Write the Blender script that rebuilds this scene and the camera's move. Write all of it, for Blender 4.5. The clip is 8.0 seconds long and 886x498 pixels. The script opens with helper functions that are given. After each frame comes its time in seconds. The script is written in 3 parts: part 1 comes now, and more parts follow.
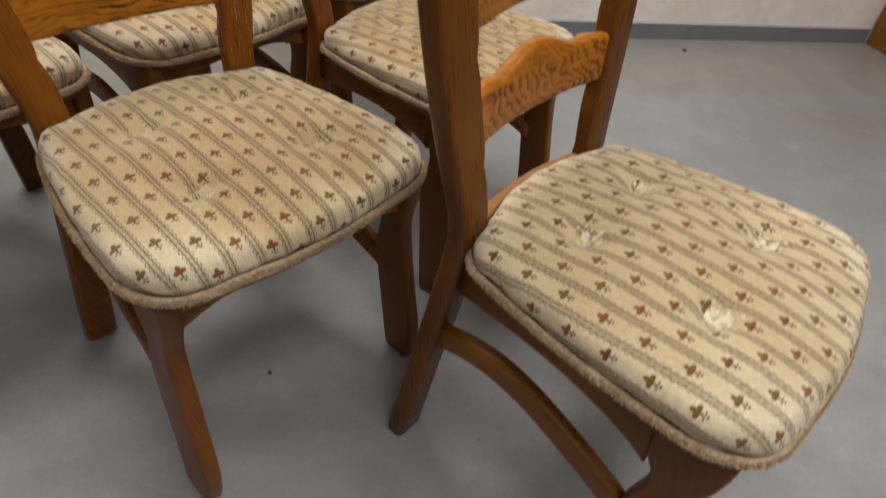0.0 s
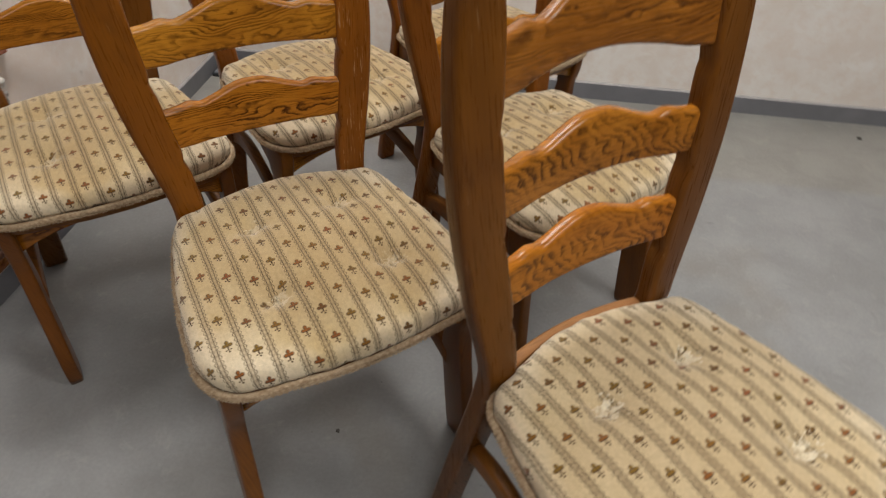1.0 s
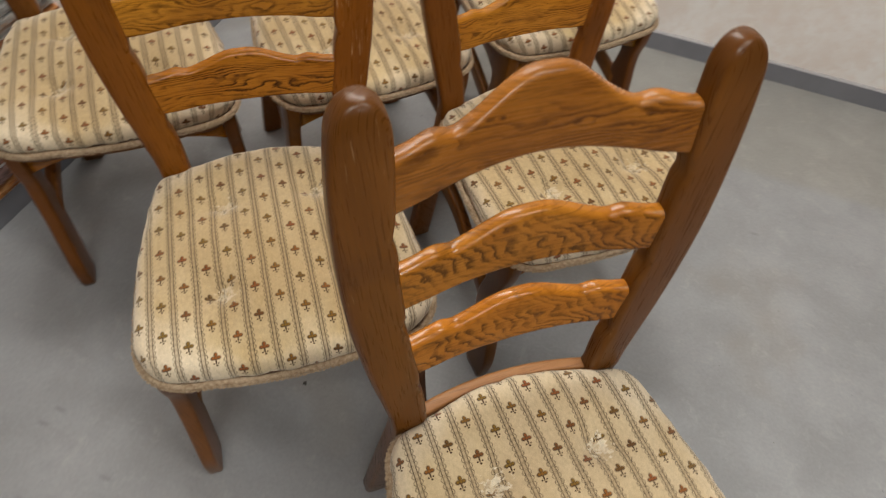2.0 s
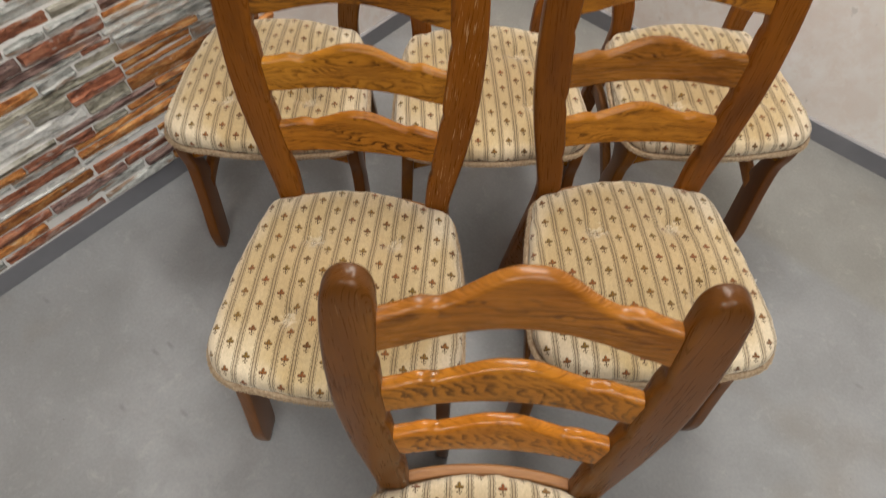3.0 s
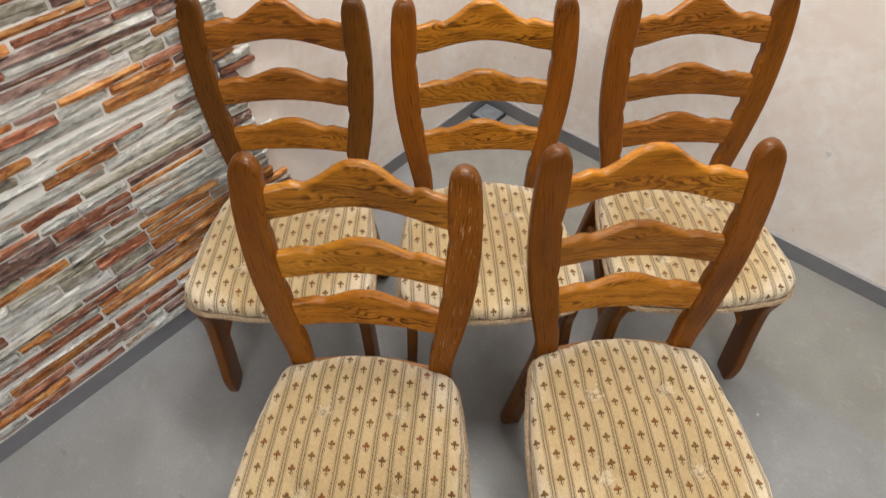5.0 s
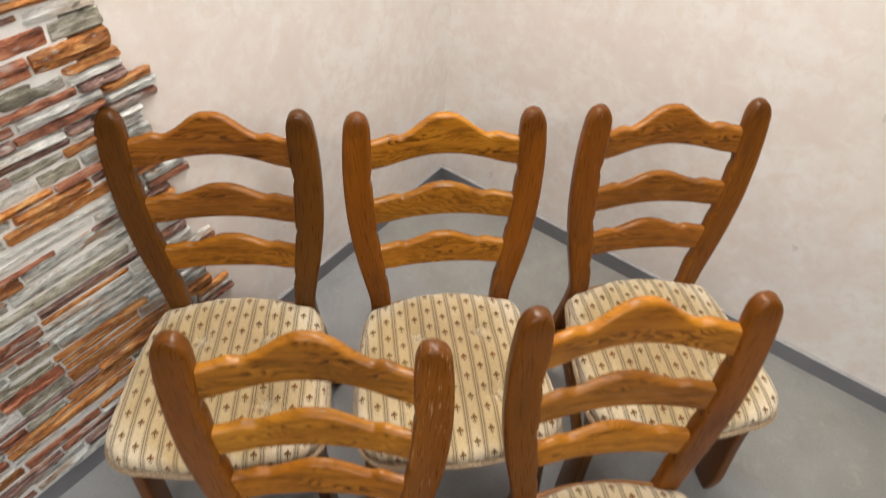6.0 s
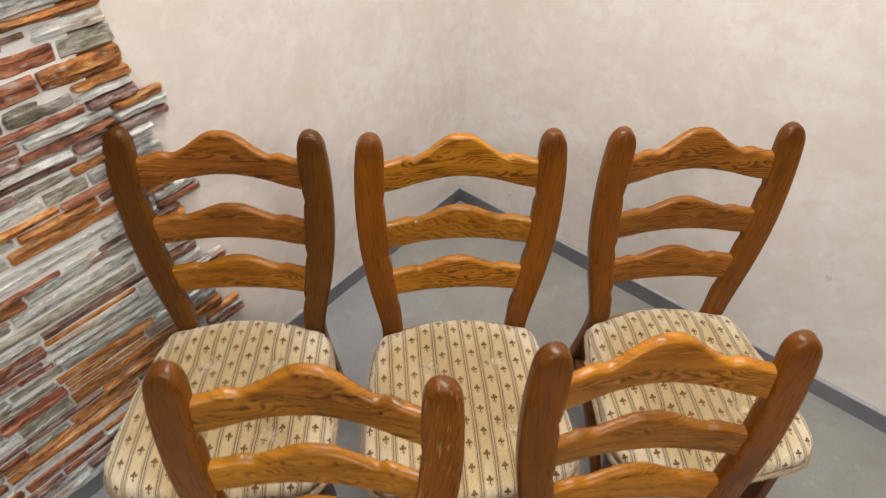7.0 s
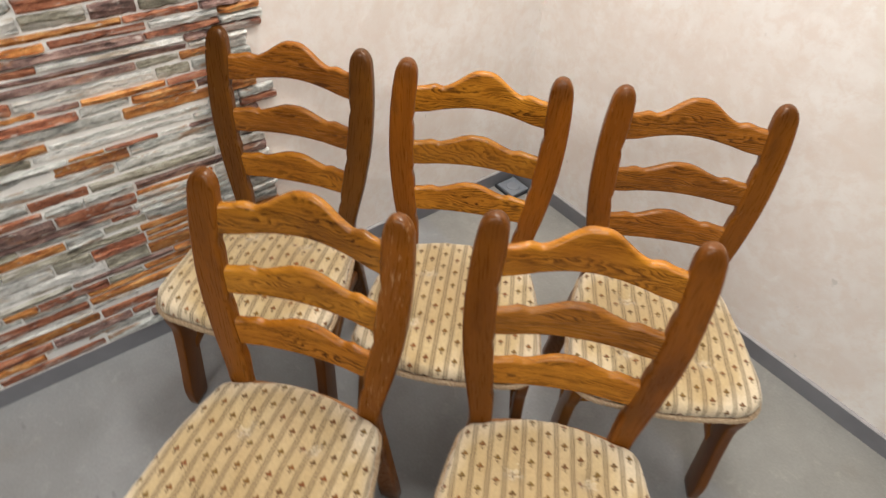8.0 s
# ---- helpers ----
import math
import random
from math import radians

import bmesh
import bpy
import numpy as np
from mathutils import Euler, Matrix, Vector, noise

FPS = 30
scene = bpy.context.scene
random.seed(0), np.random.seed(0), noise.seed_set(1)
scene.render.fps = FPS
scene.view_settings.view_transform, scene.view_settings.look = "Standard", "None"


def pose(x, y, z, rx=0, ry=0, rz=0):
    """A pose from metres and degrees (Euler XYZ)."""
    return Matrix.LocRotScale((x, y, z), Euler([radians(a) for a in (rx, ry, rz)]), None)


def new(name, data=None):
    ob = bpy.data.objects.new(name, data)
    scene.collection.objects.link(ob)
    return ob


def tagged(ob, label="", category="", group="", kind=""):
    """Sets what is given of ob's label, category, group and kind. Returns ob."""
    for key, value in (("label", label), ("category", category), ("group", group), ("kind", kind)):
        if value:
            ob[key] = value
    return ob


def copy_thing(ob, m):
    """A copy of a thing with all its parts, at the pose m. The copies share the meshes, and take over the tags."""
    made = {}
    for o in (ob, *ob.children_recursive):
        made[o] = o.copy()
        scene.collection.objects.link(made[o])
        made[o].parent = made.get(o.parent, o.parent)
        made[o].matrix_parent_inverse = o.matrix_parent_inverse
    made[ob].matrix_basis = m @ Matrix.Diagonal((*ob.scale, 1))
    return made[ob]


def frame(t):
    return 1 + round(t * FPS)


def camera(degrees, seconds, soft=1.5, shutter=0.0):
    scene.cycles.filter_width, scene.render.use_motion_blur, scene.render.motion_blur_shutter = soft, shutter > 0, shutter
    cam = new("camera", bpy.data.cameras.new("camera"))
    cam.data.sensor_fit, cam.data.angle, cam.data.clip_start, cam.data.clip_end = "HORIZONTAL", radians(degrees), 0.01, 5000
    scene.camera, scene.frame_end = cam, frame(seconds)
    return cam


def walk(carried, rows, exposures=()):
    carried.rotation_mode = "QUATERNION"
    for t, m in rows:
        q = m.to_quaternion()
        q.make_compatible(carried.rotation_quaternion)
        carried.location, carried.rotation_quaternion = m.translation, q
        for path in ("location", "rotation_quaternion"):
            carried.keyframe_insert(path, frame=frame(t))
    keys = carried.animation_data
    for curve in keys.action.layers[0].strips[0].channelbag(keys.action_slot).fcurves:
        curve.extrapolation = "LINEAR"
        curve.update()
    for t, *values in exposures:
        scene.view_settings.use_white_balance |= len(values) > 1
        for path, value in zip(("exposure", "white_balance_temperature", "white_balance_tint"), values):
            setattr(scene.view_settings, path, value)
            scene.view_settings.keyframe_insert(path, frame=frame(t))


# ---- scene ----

import functools

cam = camera(72.53, 8.0, soft=1.2, shutter=0.5)
PATH = [
    (0.0, 0.9945, -2.3361, 0.9358, 48.97, -5.34, -10.34),
    (0.5, 1.0411, -2.3084, 1.0175, 50.51, -5.20, -5.17),
    (1.0, 1.1313, -2.2782, 1.1215, 48.64, -2.64, 6.51),
    (1.2, 1.1662, -2.2555, 1.1502, 47.90, -4.13, 9.40),
    (2.3, 1.3005, -1.9899, 1.3272, 31.90, -2.41, 28.20),
    (2.5, 1.3180, -1.9595, 1.3702, 31.05, -1.21, 35.64),
    (3.0, 1.3533, -1.8914, 1.4556, 32.78, -1.84, 41.27),
    (3.5, 1.3386, -1.8806, 1.5087, 36.06, -0.88, 41.18),
    (4.0, 1.3382, -1.8579, 1.5525, 38.68, -2.00, 40.48),
    (4.2, 1.3395, -1.8527, 1.5652, 39.66, -2.05, 40.97),
    (5.3, 1.2498, -1.7576, 1.6448, 40.33, 0.16, 39.69),
    (5.5, 1.2112, -1.7139, 1.6569, 40.55, 0.13, 38.05),
    (6.0, 1.1140, -1.6229, 1.6688, 43.08, -2.93, 36.71),
    (6.5, 1.0464, -1.5679, 1.6506, 44.71, -2.97, 37.40),
    (7.0, 1.0947, -1.5782, 1.6431, 44.71, -2.29, 38.67),
    (7.5, 1.2708, -1.6357, 1.6566, 44.58, -1.67, 47.07),
    (8.0, 1.4749, -1.6704, 1.6247, 46.26, -3.61, 52.29),
]
walk(cam, [(t, pose(x, y, z, a, b, c)) for t, x, y, z, a, b, c in PATH], [(0.0, -0.2), (1.2, -0.25), (2.5, -0.1), (4.0, -0.02), (5.5, 0.04), (6.5, -0.04), (7.0, -0.08), (8.0, 0.08)])

# ---- light: an indoor room under ceiling lamps ----
world = bpy.data.worlds.new("room_air")
scene.world = world
world.use_nodes = True
world.node_tree.nodes["Background"].inputs[0].default_value = (0.9, 0.95, 1.0, 1)
world.node_tree.nodes["Background"].inputs[1].default_value = 0.005


def ceiling_lamp(name, x, y, z, sx, sy, power, colour):
    light = bpy.data.lights.new(name, "AREA")
    light.shape, light.size, light.size_y, light.energy, light.color = "RECTANGLE", sx, sy, power, colour
    ob = new(name, light)
    ob.matrix_world = pose(x, y, z)
    return ob


for lx, ly, power in ((0.60, -0.62, 38), (2.3, -1.9, 27), (1.6, -3.0, 32), (4.0, -3.8, 22)):
    ceiling_lamp("ceiling_lamp_light", lx, ly, 2.66, 1.2, 0.35, power, (1.0, 0.965, 0.91))


# ---- materials ----
class Nodes:
    """Short hand for building a node material."""

    def __init__(self, name, roughness=0.5, specular=0.5, metallic=0.0):
        self.mat = bpy.data.materials.new(name)
        self.mat.use_nodes = True
        self.tree = self.mat.node_tree
        self.bsdf = self.tree.nodes["Principled BSDF"]
        self.put(self.bsdf.inputs["Roughness"], roughness)
        self.put(self.bsdf.inputs["Metallic"], metallic)
        self.put(self.bsdf.inputs["Specular IOR Level"], specular)

    def put(self, socket, value):
        if isinstance(value, bpy.types.NodeSocket):
            self.tree.links.new(value, socket)
        elif isinstance(value, tuple) and len(value) == 3 and socket.type == "RGBA":
            socket.default_value = (*value, 1)
        else:
            socket.default_value = value

    def node(self, kind, **props):
        n = self.tree.nodes.new(kind)
        for key, value in props.items():
            setattr(n, key, value)
        return n

    def math(self, op, a, b=0.0, c=0.0, clamp=False):
        n = self.node("ShaderNodeMath", operation=op, use_clamp=clamp)
        self.put(n.inputs[0], a), self.put(n.inputs[1], b), self.put(n.inputs[2], c)
        return n.outputs[0]

    def mix(self, f, a, b, blend="MIX"):
        n = self.node("ShaderNodeMix", data_type="RGBA", blend_type=blend)
        self.put(n.inputs[0], f), self.put(n.inputs[6], a), self.put(n.inputs[7], b)
        return n.outputs[2]

    def noise(self, vector, scale, detail=4.0, rough=0.55, distort=0.0):
        n = self.node("ShaderNodeTexNoise")
        self.put(n.inputs["Vector"], vector), self.put(n.inputs["Scale"], scale), self.put(n.inputs["Detail"], detail)
        self.put(n.inputs["Roughness"], rough), self.put(n.inputs["Distortion"], distort)
        return n.outputs["Fac"]

    def ramp(self, f, *stops):
        n = self.node("ShaderNodeValToRGB")
        ramp = n.color_ramp
        while len(ramp.elements) < len(stops):
            ramp.elements.new(0.5)
        for e, (p, c) in zip(ramp.elements, stops):
            e.position = p
            e.color = (*c, 1) if isinstance(c, tuple) else (c, c, c, 1)
        self.put(n.inputs[0], f)
        return n.outputs[0]

    def coords(self, which="Object"):
        return self.node("ShaderNodeTexCoord").outputs[which]

    def mapping(self, vector, scale=(1, 1, 1), location=(0, 0, 0), rotation=(0, 0, 0)):
        n = self.node("ShaderNodeMapping")
        self.put(n.inputs["Vector"], vector), self.put(n.inputs["Scale"], scale)
        self.put(n.inputs["Location"], location), self.put(n.inputs["Rotation"], rotation)
        return n.outputs[0]

    def random(self):
        return self.node("ShaderNodeObjectInfo").outputs["Random"]

    def bump(self, height, strength=0.3, distance=0.002):
        n = self.node("ShaderNodeBump")
        self.put(n.inputs["Height"], height), self.put(n.inputs["Strength"], strength), self.put(n.inputs["Distance"], distance)
        self.put(self.bsdf.inputs["Normal"], n.outputs[0])

    def shifted(self, vector, amount=7.0):
        """The coordinates moved by a random amount for each object."""
        r = self.random()
        n = self.node("ShaderNodeCombineXYZ")
        self.put(n.inputs[0], self.math("MULTIPLY", r, amount)), self.put(n.inputs[1], self.math("MULTIPLY", r, amount * 1.7))
        self.put(n.inputs[2], self.math("MULTIPLY", r, amount * 0.6))
        a = self.node("ShaderNodeVectorMath", operation="ADD")
        self.put(a.inputs[0], vector), self.put(a.inputs[1], n.outputs[0])
        return a.outputs[0]

    def colour(self, c):
        self.put(self.bsdf.inputs["Base Color"], c)


def oak(name, along, light, mid, dark, pitch=190.0, wave=3.0, depth=0.7, rough=0.24, ripple=3.0, tip=False, scratched=False, dashes=0.1, jagged=0.9, flame=0.0):
    """Stained, lacquered oak. Growth lines run along one axis, bent by broad waves and broken into dashes."""
    m = Nodes(name, specular=0.28)
    v = m.coords()
    if along == "z":
        # the grain follows the lean and the outward bow of the posts
        raw = m.node("ShaderNodeSeparateXYZ")
        m.put(raw.inputs[0], v)
        bent = m.node("ShaderNodeCombineXYZ")
        m.put(bent.inputs[0], m.math("SUBTRACT", m.math("ABSOLUTE", raw.outputs[0]), m.math("MULTIPLY", raw.outputs[2], 0.09)))
        m.put(bent.inputs[1], m.math("SUBTRACT", raw.outputs[1], m.math("MULTIPLY", raw.outputs[2], 0.165)))
        m.put(bent.inputs[2], raw.outputs[2])
        v = bent.outputs[0]
    v = m.shifted(v, 3.0)
    sep = m.node("ShaderNodeSeparateXYZ")
    m.put(sep.inputs[0], v)
    axis = {"x": 0, "y": 1, "z": 2}[along]
    far = sep.outputs[axis]
    p, q = [sep.outputs[k] for k in (2, 1, 0) if k != axis]
    cross = m.math("ADD", p, m.math("MULTIPLY", q, 0.6))
    flat = m.node("ShaderNodeCombineXYZ")
    m.put(flat.inputs[0], m.math("MULTIPLY", far, ripple)), m.put(flat.inputs[1], m.math("MULTIPLY", cross, 9.0)), m.put(flat.inputs[2], m.math("MULTIPLY", q, 4.0))
    bend = m.noise(flat.outputs[0], 2.2, 2, 0.5)
    jag = m.noise(m.mapping(flat.outputs[0], (7.0, 3.0, 1.0)), 4.0, 3, 0.6)
    lines = m.math("ADD", m.math("ADD", m.math("MULTIPLY", cross, pitch), m.math("MULTIPLY", far, flame)), m.math("ADD", m.math("MULTIPLY", bend, wave * 4.0), m.math("MULTIPLY", jag, jagged)))
    saw = m.math("FRACT", lines)
    streak = m.ramp(saw, (0.0, 1.0), (0.2, 0.7), (0.46, 0.12), (0.84, 0.0), (1.0, 0.95))
    thin = m.node("ShaderNodeCombineXYZ")
    m.put(thin.inputs[0], m.math("MULTIPLY", far, 18.0)), m.put(thin.inputs[1], m.math("MULTIPLY", cross, 620.0)), m.put(thin.inputs[2], m.math("MULTIPLY", q, 60.0))
    fibre = m.noise(thin.outputs[0], 1.0, 3, 0.6)
    broken = m.ramp(m.noise(m.mapping(thin.outputs[0], (0.28, 0.09, 0.2)), 1.0, 3, 0.6), (0.36, dashes), (0.56, 1.0))
    grain = m.math("MULTIPLY", m.math("MULTIPLY", streak, broken), depth)
    if along == "x":
        # the sanded and rounded edges show less of the grain
        facing = m.node("ShaderNodeSeparateXYZ")
        m.put(facing.inputs[0], m.coords("Normal"))
        grain = m.math("MULTIPLY", grain, m.ramp(facing.outputs[2], (0.3, 1.0), (0.75, 0.3)))
    cloud = m.noise(m.mapping(flat.outputs[0], (1.0, 0.4, 1.0)), 3.0, 3, 0.55)
    base = m.mix(m.ramp(cloud, (0.32, 0.0), (0.68, 1.0)), mid, light)
    vein = m.ramp(m.noise(m.mapping(flat.outputs[0], (1.4, 1.6, 1.0), (4, 2, 7)), 3.0, 4, 0.6), (0.54, 0.0), (0.68, 0.5))
    base = m.mix(m.math("MULTIPLY", vein, depth), base, dark)
    base = m.mix(grain, base, dark)
    base = m.mix(m.ramp(fibre, (0.34, 0.45 if along == "x" else 0.38), (0.48, 0.0)), base, dark)
    base = m.mix(1.0, base, m.ramp(m.random(), (0.0, (0.86, 0.84, 0.84)), (0.5, (1.08, 0.98, 0.9)), (1.0, (1.1, 1.13, 1.1))), "MULTIPLY")
    if tip:
        # end grain at the rounded tip has drunk more stain; handled patches run down the post
        up = m.node("ShaderNodeSeparateXYZ")
        m.put(up.inputs[0], m.coords())
        soak = m.ramp(m.math("ADD", up.outputs[2], m.math("MULTIPLY", cloud, 0.035)), (0.925, 0.0), (0.985, 0.55))
        base = m.mix(soak, base, (0.045, 0.016, 0.005))
        patch = m.ramp(m.noise(m.mapping(v, (16, 16, 7)), 1.0, 4, 0.6), (0.55, 0.0), (0.68, 0.45))
        base = m.mix(patch, base, (0.07, 0.023, 0.004))
    if tip:
        nick = m.ramp(m.noise(m.mapping(v, (300, 120, 26)), 1.0, 3, 0.6), *(((0.615, 0.0), (0.67, 0.6)) if scratched else ((0.67, 0.0), (0.74, 0.3))))
        base = m.mix(nick, base, (0.48, 0.30, 0.15))
    m.colour(base)
    m.put(m.bsdf.inputs["Roughness"], m.math("ADD", m.math("MULTIPLY", fibre, 0.06), rough - 0.03))
    if along != "x":
        m.bump(m.math("SUBTRACT", m.math("MULTIPLY", fibre, 0.5), m.math("MULTIPLY", grain, 0.5)), 0.05, 0.0005)
    return m.mat


RAIL_OAK = oak("oak_rail", "x", (0.47, 0.195, 0.019), (0.33, 0.122, 0.011), (0.05, 0.015, 0.003), 130.0, 3.4, 0.8, 0.22)
GRAINED_OAK = oak("grained_oak_rail", "x", (0.47, 0.195, 0.019), (0.33, 0.122, 0.011), (0.04, 0.012, 0.003), 110.0, 3.0, 1.0, 0.22)
FIGURED_OAK = oak("figured_oak_rail", "x", (0.45, 0.178, 0.019), (0.32, 0.115, 0.011), (0.035, 0.011, 0.002), 46.0, 1.5, 0.85, 0.2, ripple=5.0, dashes=0.15, jagged=0.9, flame=52.0)
MILD_FIGURED_OAK = oak("mild_figured_oak_rail", "x", (0.45, 0.200, 0.023), (0.32, 0.125, 0.014), (0.10, 0.034, 0.006), 60.0, 1.6, 0.7, 0.2, ripple=5.0, dashes=0.15, flame=26.0)
BROWN_RAIL_OAK = oak("brown_oak_rail", "x", (0.335, 0.134, 0.019), (0.24, 0.088, 0.011), (0.05, 0.016, 0.003), 120.0, 2.8, 0.85, 0.27)
POST_OAK = oak("oak_post", "z", (0.238, 0.081, 0.0065), (0.160, 0.052, 0.0045), (0.06, 0.019, 0.003), 260.0, 0.3, 0.16, 0.28, ripple=0.8, tip=True)
DARK_POST_OAK = oak("dark_oak_post", "z", (0.160, 0.061, 0.0075), (0.105, 0.039, 0.0045), (0.04, 0.013, 0.002), 260.0, 0.3, 0.16, 0.28, ripple=0.8, tip=True)
SCRATCHED_POST_OAK = oak("scratched_oak_post", "z", (0.238, 0.081, 0.0065), (0.160, 0.052, 0.0045), (0.06, 0.019, 0.003), 260.0, 0.3, 0.16, 0.28, ripple=0.8, tip=True, scratched=True)
# leg oak: browner than the posts, with under-seat shade put into its colour
SHADED_LEG_OAK = oak("shaded_oak_leg", "z", (0.185, 0.066, 0.007), (0.125, 0.042, 0.005), (0.045, 0.014, 0.003), 260.0, 0.3, 0.2, 0.3, ripple=0.8)
SIDE_OAK = oak("oak_side", "y", (0.25, 0.100, 0.018), (0.175, 0.066, 0.011), (0.06, 0.02, 0.004), 140.0, 0.9, 0.5, 0.38)
RIM_OAK = oak("oak_rim", "x", (0.33, 0.165, 0.062), (0.26, 0.12, 0.042), (0.14, 0.055, 0.018), 220.0, 0.6, 0.4, 0.42)

COLUMN, REPEAT = 0.0338, 0.0493
BUTTONS = ((-0.079, -0.115), (0.076, -0.110), (-0.093, -0.288), (0.092, -0.282))


def upholstery(name, fray, paleness=0.0):
    """Cream velour with twined grey stripes and half-dropped small flowers, drawn in metres of cloth."""
    m = Nodes(name, 0.92, 0.2)
    uv = m.coords("UV")
    wob = m.noise(uv, 30.0, 2)
    sep = m.node("ShaderNodeSeparateXYZ")
    m.put(sep.inputs[0], uv)
    u = m.math("ADD", sep.outputs[0], m.math("MULTIPLY", m.math("SUBTRACT", wob, 0.5), 0.0022))
    v = m.math("ADD", sep.outputs[1], m.math("MULTIPLY", m.math("SUBTRACT", m.noise(uv, 22.0, 2), 0.5), 0.002))
    cut = m.math("MULTIPLY", m.math("SUBTRACT", m.random(), 0.5), 0.012)
    cu = m.math("DIVIDE", m.math("ADD", m.math("ADD", u, cut), 0.0284), COLUMN)
    col = m.math("FLOOR", cu)
    du = m.math("MULTIPLY", m.math("SUBTRACT", m.math("SUBTRACT", cu, col), 0.5), COLUMN)
    odd = m.math("FLOORED_MODULO", col, 2.0)
    cv = m.math("ADD", m.math("DIVIDE", m.math("ADD", v, cut), REPEAT), m.math("MULTIPLY_ADD", odd, 0.5, 0.05))
    row = m.math("FLOOR", cv)
    dv = m.math("MULTIPLY", m.math("SUBTRACT", m.math("SUBTRACT", cv, row), 0.5), REPEAT)

    def spot(x, y, rx, ry):
        a = m.math("POWER", m.math("DIVIDE", m.math("SUBTRACT", du, x), rx), 2.0)
        b = m.math("POWER", m.math("DIVIDE", m.math("SUBTRACT", dv, y), ry), 2.0)
        return m.math("SUBTRACT", 1.3, m.math("ADD", a, b), clamp=True)

    # a flower head of three petals on a short stem with two fallen dots; the petals have a dark outline
    petals = ((-0.0040, 0.0010, 0.0036, 0.0030), (0.0040, 0.0010, 0.0036, 0.0030), (0.0, 0.0052, 0.0031, 0.0040), (0.0, 0.0010, 0.0034, 0.0036))
    stem = ((0.0, -0.0042, 0.0012, 0.0044), (0.0008, -0.0096, 0.0017, 0.0014), (-0.0031, -0.0068, 0.0014, 0.0013), (0.0033, -0.0064, 0.0013, 0.0012))
    leaf = functools.reduce(lambda a, b: m.math("MAXIMUM", a, b), [spot(*p) for p in petals + stem])
    heart = functools.reduce(lambda a, b: m.math("MAXIMUM", a, b), [spot(x + 0.0004, y + 0.0004, rx * 0.62, ry * 0.62) for x, y, rx, ry in petals])
    cell = m.node("ShaderNodeCombineXYZ")
    m.put(cell.inputs[0], col), m.put(cell.inputs[1], row)
    dice = m.node("ShaderNodeTexWhiteNoise", noise_dimensions="2D")
    m.put(dice.inputs["Vector"], cell.outputs[0])
    bloom = m.ramp(dice.outputs["Value"], (0.0, (0.27, 0.075, 0.014)), (0.3, (0.13, 0.058, 0.012)), (0.4, (0.21, 0.125, 0.016)), (0.72, (0.24, 0.105, 0.012)), (1.0, (0.28, 0.07, 0.014)))
    edge = m.math("SUBTRACT", COLUMN / 2, m.math("ABSOLUTE", du))
    def thread(at, half):
        away = m.math("ABSOLUTE", m.math("SUBTRACT", edge, at))
        return m.ramp(m.math("DIVIDE", away, half * 2), (0.32, 1.0), (0.62, 0.0))

    curl = m.math("ABSOLUTE", m.math("SINE", m.math("MULTIPLY", v, math.pi / 0.0082)))
    cord = thread(0.0026, 0.0008)
    outer = m.math("MULTIPLY", thread(m.math("ADD", 0.0030, m.math("MULTIPLY", curl, 0.0030)), 0.0008), 0.8)
    inner = m.math("MULTIPLY", thread(m.math("MULTIPLY", curl, 0.0022), 0.0007), 0.4)
    outer = m.math("MAXIMUM", outer, inner)
    band = m.ramp(m.math("DIVIDE", edge, 0.01), (0.26, 0.30), (0.34, 0.14), (0.62, 0.0))
    pile = m.noise(uv, 900.0, 3, 0.7)
    nap = m.noise(m.mapping(uv, (1.0, 0.55, 1.0)), 9.0, 4, 0.6)
    soil = m.noise(m.mapping(m.shifted(m.coords(), 3.0), (1, 1, 1)), 4.5, 4, 0.6)
    seat = m.node("ShaderNodeVectorMath", operation="DISTANCE")
    m.put(seat.inputs[0], uv), m.put(seat.inputs[1], (0.0, -0.21, 0.0))
    sat_on = m.ramp(m.math("ADD", m.math("DIVIDE", seat.outputs["Value"], 0.3), m.math("MULTIPLY", soil, 0.5)), (0.55, 0.6), (1.1, 0.0))
    cream = m.mix(m.ramp(nap, (0.35, 0.0), (0.68, 1.0)), (0.515, 0.39, 0.205), (0.65, 0.53, 0.335))
    cream = m.mix(m.ramp(soil, (0.42, 0.35), (0.62, 0.0)), cream, (0.42, 0.285, 0.135))
    # whiter towards the rim: part wear, part velour sheen put into the colour
    worn = m.ramp(m.math("ADD", m.math("DIVIDE", seat.outputs["Value"], 0.3), m.math("MULTIPLY", nap, 0.4)), (0.82, 0.0), (1.12, 0.6))
    cream = m.mix(worn, cream, (0.74, 0.655, 0.51))
    # paleness thins the yellowed middle and mixes the whole cloth lighter
    cream = m.mix(m.math("MULTIPLY", sat_on, 1.0 - paleness), cream, (0.42, 0.30, 0.15))
    cream = m.mix(paleness, cream, (0.74, 0.65, 0.48))
    frayed = m.noise(uv, 130.0, 3, 0.6)
    for bx, by in BUTTONS:
        away = m.node("ShaderNodeVectorMath", operation="DISTANCE")
        m.put(away.inputs[0], uv), m.put(away.inputs[1], (bx + 0.006, by - 0.004, 0.0))
        bald = m.ramp(m.math("ADD", m.math("DIVIDE", away.outputs["Value"], 0.058), m.math("MULTIPLY", frayed, 1.5)), (0.86, fray), (1.42, 0.0))
        bare = bald if bx == BUTTONS[0][0] else m.math("MAXIMUM", bare, bald)
    c = m.mix(band, cream, (0.29, 0.195, 0.10))
